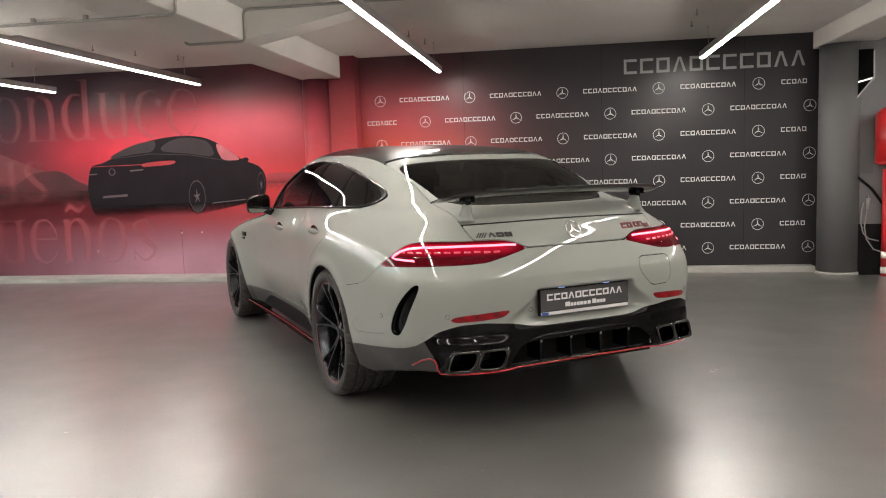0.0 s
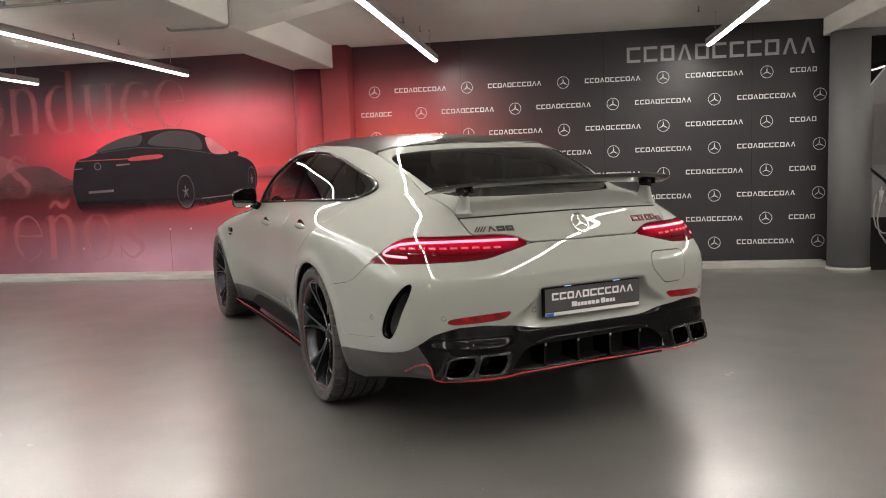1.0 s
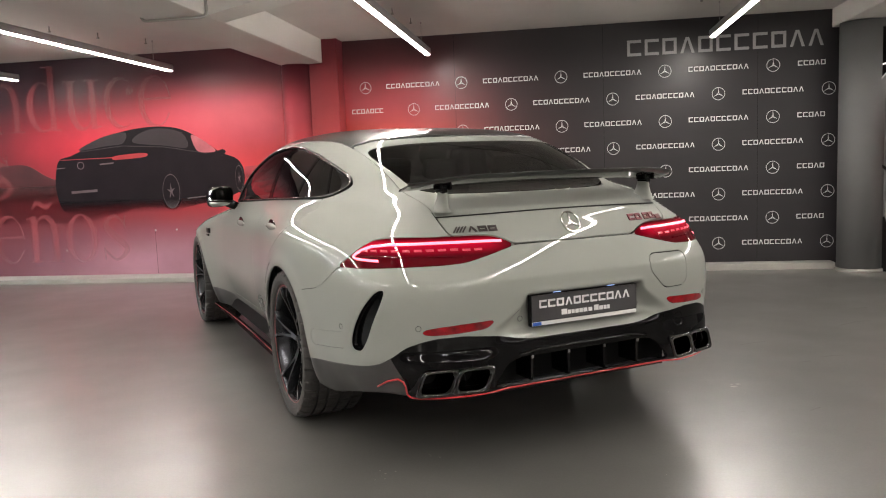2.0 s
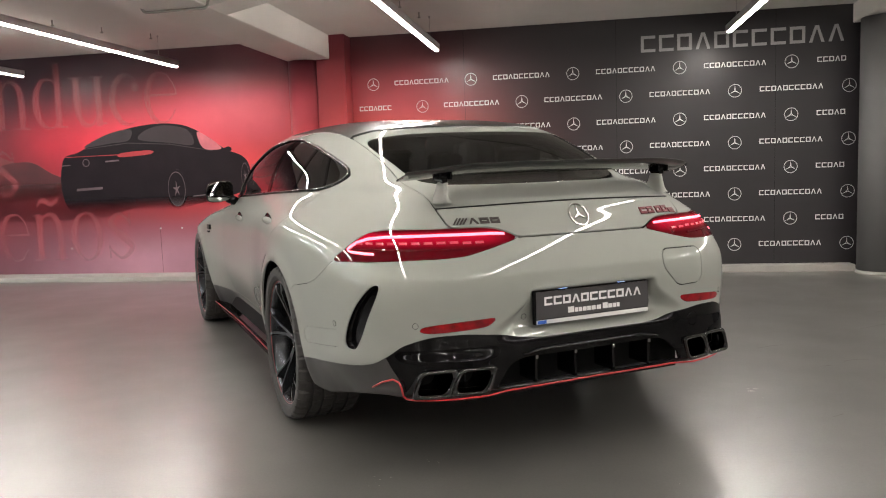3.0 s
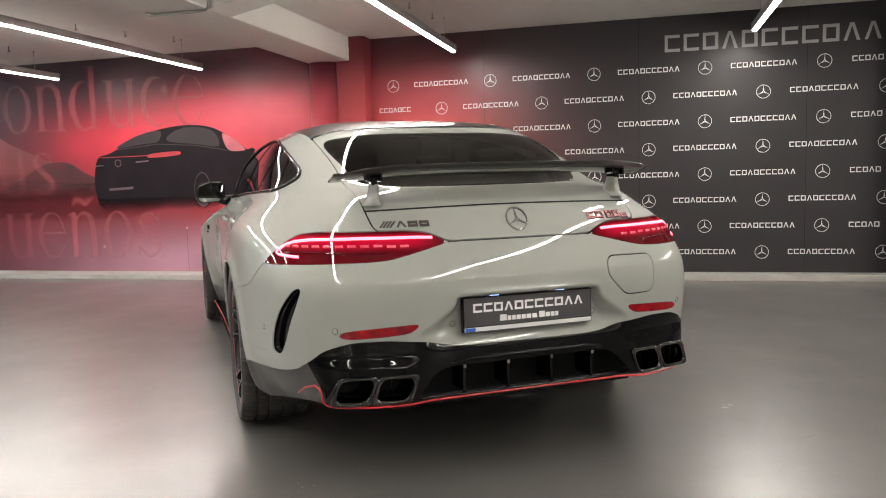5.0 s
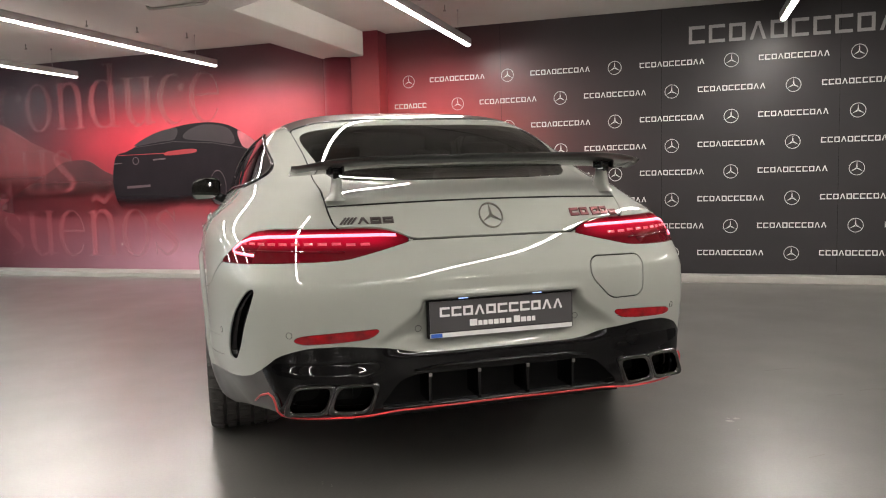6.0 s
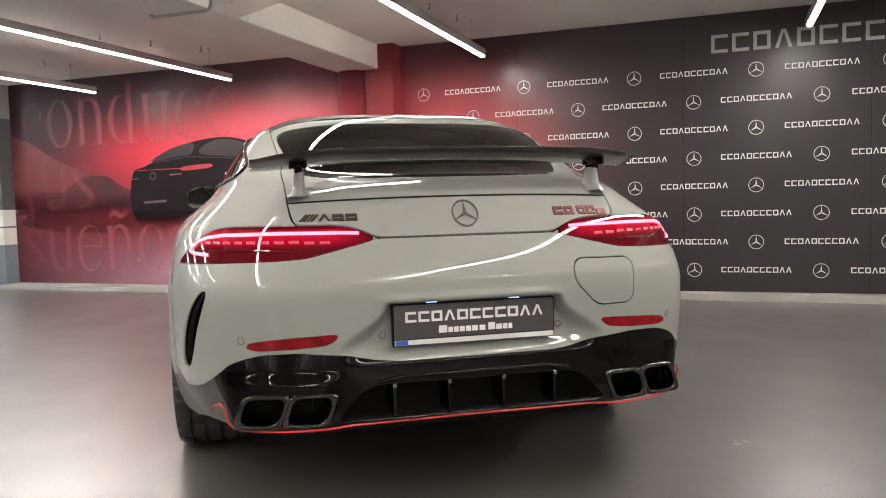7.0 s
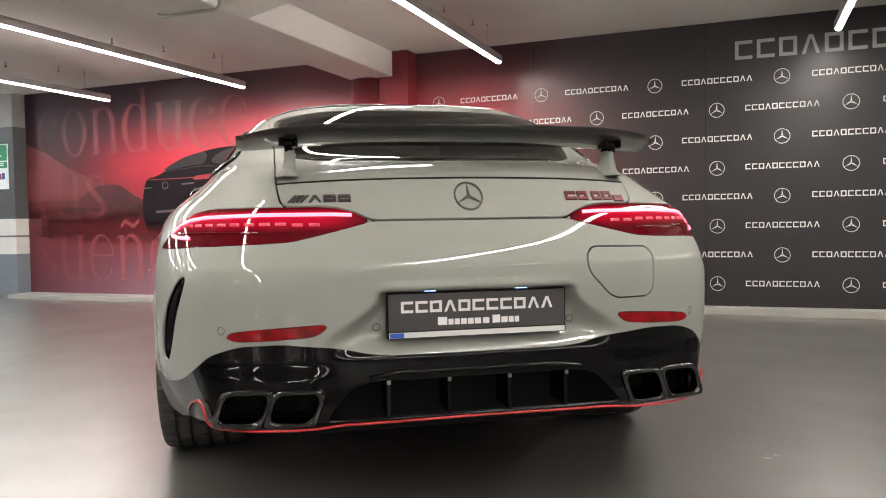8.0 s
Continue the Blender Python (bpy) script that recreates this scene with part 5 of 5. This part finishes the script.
# ---- badges, plate, sensors, handles, mirrors ----
def badge_part(name, s, z, polys, material, label, height=.004):
    verts, faces = [], []
    for poly in polys:
        base, n = len(verts), len(poly)
        for h in (-.002, height):
            for a, b in poly:
                verts.append(on_skin(s + a, z + b, h)[0])
        faces += [tuple(base + n + k for k in range(n))] + [(base + k, base + (k + 1) % n, base + n + (k + 1) % n, base + n + k) for k in range(n)]
    return part(name, mesh_of(name, verts, faces, flat=True), material, car, label)


def bar(a, b, w, h, slant=0.0):
    return [(a, b), (a + w, b), (a + w + slant, b + h), (a + slant, b + h)]


R0, R1 = .043, .0390
ring = [[(R0 * math.cos(t), R0 * math.sin(t) * .98), (R0 * math.cos(u), R0 * math.sin(u) * .98), (R1 * math.cos(u), R1 * math.sin(u) * .98), (R1 * math.cos(t), R1 * math.sin(t) * .98)]
        for t, u in ((2 * math.pi * k / 36, 2 * math.pi * (k + 1) / 36) for k in range(36))]
spokes = [[(.005 * math.cos(t + 1.57), .005 * math.sin(t + 1.57)), (.04 * math.cos(t), .04 * math.sin(t)), (.005 * math.cos(t - 1.57), .005 * math.sin(t - 1.57))] for t in (math.pi / 2, math.pi * 7 / 6, math.pi * 11 / 6)]
badge_part("emblem", 0, .945, ring + spokes, EMBLEM, "round chrome emblem", .005)
for poly in [bar(.012 * k, 0, .007, .020, .02) for k in range(4)] + [[(u + a, v) for u, v in q] for a in (.062, .104, .146) for q in block_shape("closed" if a > .1 else "peak", .036, .020, .0075)]:
    badge_part("badge_block", -.525, .933, [poly], BADGE, "small dark chrome badge block")
for poly in [[(u + a, v + b) for u, v in q] for a, b, w, h in ((0, 0, .036, .026), (.042, 0, .034, .026), (.092, 0, .034, .026), (.132, 0, .034, .026), (.172, -.004, .036, .018)) for q in block_shape("open" if a == 0 else "closed", w, h, .0085)]:
    badge_part("badge_block", .305, .931, [poly], REDCHROME, "small red chrome badge block")

plate_ob = part("number_plate", box(-.262, .262, -1.1200, -1.0980, .549, .676, .004), MATT, car, "dark number plate in a holder")
part("plate_face", box(-.256, .256, -1.1225, -1.1200, .570, .673), PLATEGREY, plate_ob, "dark grey plate face")
part("plate_strip", box(-.256, .256, -1.1235, -1.1200, .552, .567), STRIP, plate_ob, "pale strip under the plate")
part("plate_mark", box(-.254, -.215, -1.1245, -1.1230, .553, .566), BLUE, plate_ob, "small blue mark")
for k in range(11):
    x = -.222 + k * .0408
    bm = bmesh.new()
    for poly in block_shape(BLOCKS[k], .034, .032, .0075):
        vs = [bm.verts.new((x + u, -1.1225 - h, .621 + v)) for h in (0, .002) for u, v in poly]
        n = len(poly)
        bm.faces.new(vs[n:])
        for i in range(n):
            bm.faces.new((vs[i], vs[(i + 1) % n], vs[n + (i + 1) % n], vs[n + i]))
    part("plate_block", bm, PRINT, plate_ob, "white block on the plate")
bm = None
for k, (a, b) in enumerate(((-.118, -.092), (-.088, -.074), (-.07, -.056), (-.052, -.036), (-.032, -.016), (-.012, .006), (.012, .03), (.04, .062), (.066, .084), (.088, .102), (.106, .118))):
    bm = box(a, b, -1.1245, -1.1225, .584, .606 if k in (0, 7) else .600, bm=bm)
part("plate_lettering", bm, PRINT, plate_ob, "white letter blocks")
for x in (-.14, .125):
    part("plate_lamp", box(x - .016, x + .016, -1.1290, -1.1170, .6795, .6815, .0005), PLATELAMP, car, "small lit plate lamp")
for s, z in ((-.722, .583), (.722, .583), (-.285, .580), (.290, .580), (-1.108, .565), (1.108, .565)):
    p, n = on_skin(s, z)
    a, b = Vector(p) - Vector(n) * .004, Vector(p) + Vector(n) * .0008
    part("parking_sensor", rod(a, b, .0085, 24), PAINT, car, "flush round parking sensor")
    ringv = [Vector(p) + .0105 * (math.cos(t) * Vector(n).orthogonal().normalized() + math.sin(t) * Vector(n).cross(Vector(n).orthogonal().normalized())) for t in np.linspace(0, 2 * math.pi, 25)[:-1]]
    part("sensor_ring", tube(ringv, .0009, 6, True), MATT, car)
for side in (-1, 1):
    for y, z in ((.335, .915), (1.325, .885)):
        p, n = at_flank(y, z, side)
        p, n = Vector(p), Vector(n)
        bm = bmesh.new()
        m = Matrix.Translation(p + n * .004) @ Matrix.Rotation(.02, 4, "X")
        bmesh.ops.create_uvsphere(bm, u_segments=24, v_segments=12, radius=1, matrix=m @ Matrix.Diagonal((.013, .115, .019, 1)))
        for f in bm.faces:
            f.smooth = True
        part("door_handle", bm, PAINT, car, "pale grey door handle")
        # A dark flat disc stands for the shade in the handle's hollow.
        bm = bmesh.new()
        bmesh.ops.create_uvsphere(bm, u_segments=24, v_segments=12, radius=1, matrix=Matrix.Translation(p - n * .0015) @ Matrix.Diagonal((.004, .085, .042, 1)))
        for f in bm.faces:
            f.smooth = True
        part("handle_recess", bm, DARKCHROME, car, "dark disc for the shaded handle recess")
    for z0, z1, y0 in ((.764, .800, 2.34), (.740, .754, 2.37)):
        p, n = at_flank(2.405, (z0 + z1) / 2, side)
        part("wing_vent", box(p[0] - .008, p[0] + .008, y0, 2.45, z0, z1, .003), MATT, car, "small black vent badge")
    # mirror: a rounded shell with a pane that looks back
    x = side * .965
    verts, faces = [], []
    rings = [(1.86, .35), (1.855, .62), (1.83, .88), (1.79, 1.0), (1.755, 1.0), (1.748, .94)]
    for y, k in rings:
        for q in range(28):
            a = 2 * math.pi * q / 28
            cx, cz = math.cos(a), math.sin(a)
            verts.append((x + .091 * k * math.copysign(abs(cx) ** .62, cx), y - .02 * cx * side, 1.046 + (.074 if cz > 0 else .066) * k * math.copysign(abs(cz) ** .62, cz) - .012 * cx * side * k))
    for i in range(len(rings) - 1):
        faces += [(i * 28 + q, i * 28 + (q + 1) % 28, i * 28 + 28 + (q + 1) % 28, i * 28 + 28 + q) for q in range(28)]
    faces.append(tuple(range(28))[::-1])
    mirror = part("wing_mirror", mesh_of("mirror", verts, faces), GLOSS, car, "gloss black wing mirror")
    part("mirror_glass", mesh_of("pane", [verts[28 * 5 + q] for q in range(28)], [tuple(range(28))], flat=True), MIRROR, mirror, "mirror pane")
    bm = rod((side * .83, 1.81, .965), (side * .905, 1.80, 1.005), .026, 14, radius2=.034)
    part("mirror_foot", bm, GLOSS, mirror)

# ---- the cabin, seen through the tinted panes ----
def seat(x, y, wide):
    s = part("seat", box(x - wide / 2, x + wide / 2, y - .02, y + .5, .42, .58, .05), LEATHER, car, "black leather seat")
    bm = box(x - wide / 2, x + wide / 2, -.06, .06, 0, .62, .05)
    bmesh.ops.transform(bm, matrix=Matrix.Translation((0, y, .55)) @ Matrix.Rotation(.32, 4, "X"), verts=bm.verts)
    part("seat_back", bm, LEATHER, s)
    bm = box(x - .12, x + .12, -.04, .04, .60, .76, .03)
    bmesh.ops.transform(bm, matrix=Matrix.Translation((0, y, .52)) @ Matrix.Rotation(.30, 4, "X"), verts=bm.verts)
    part("head_rest", bm, LEATHER, s)


for x in (-.37, .37):
    seat(x, 1.25, .50)
    seat(x, .28, .50)
part("parcel_shelf", box(-.62, .62, -.62, .10, .93, .97, .02), MATT, car, "black parcel shelf")
part("dashboard", box(-.70, .70, 1.95, 2.35, .75, .98, .06), MATT, car, "black dashboard")
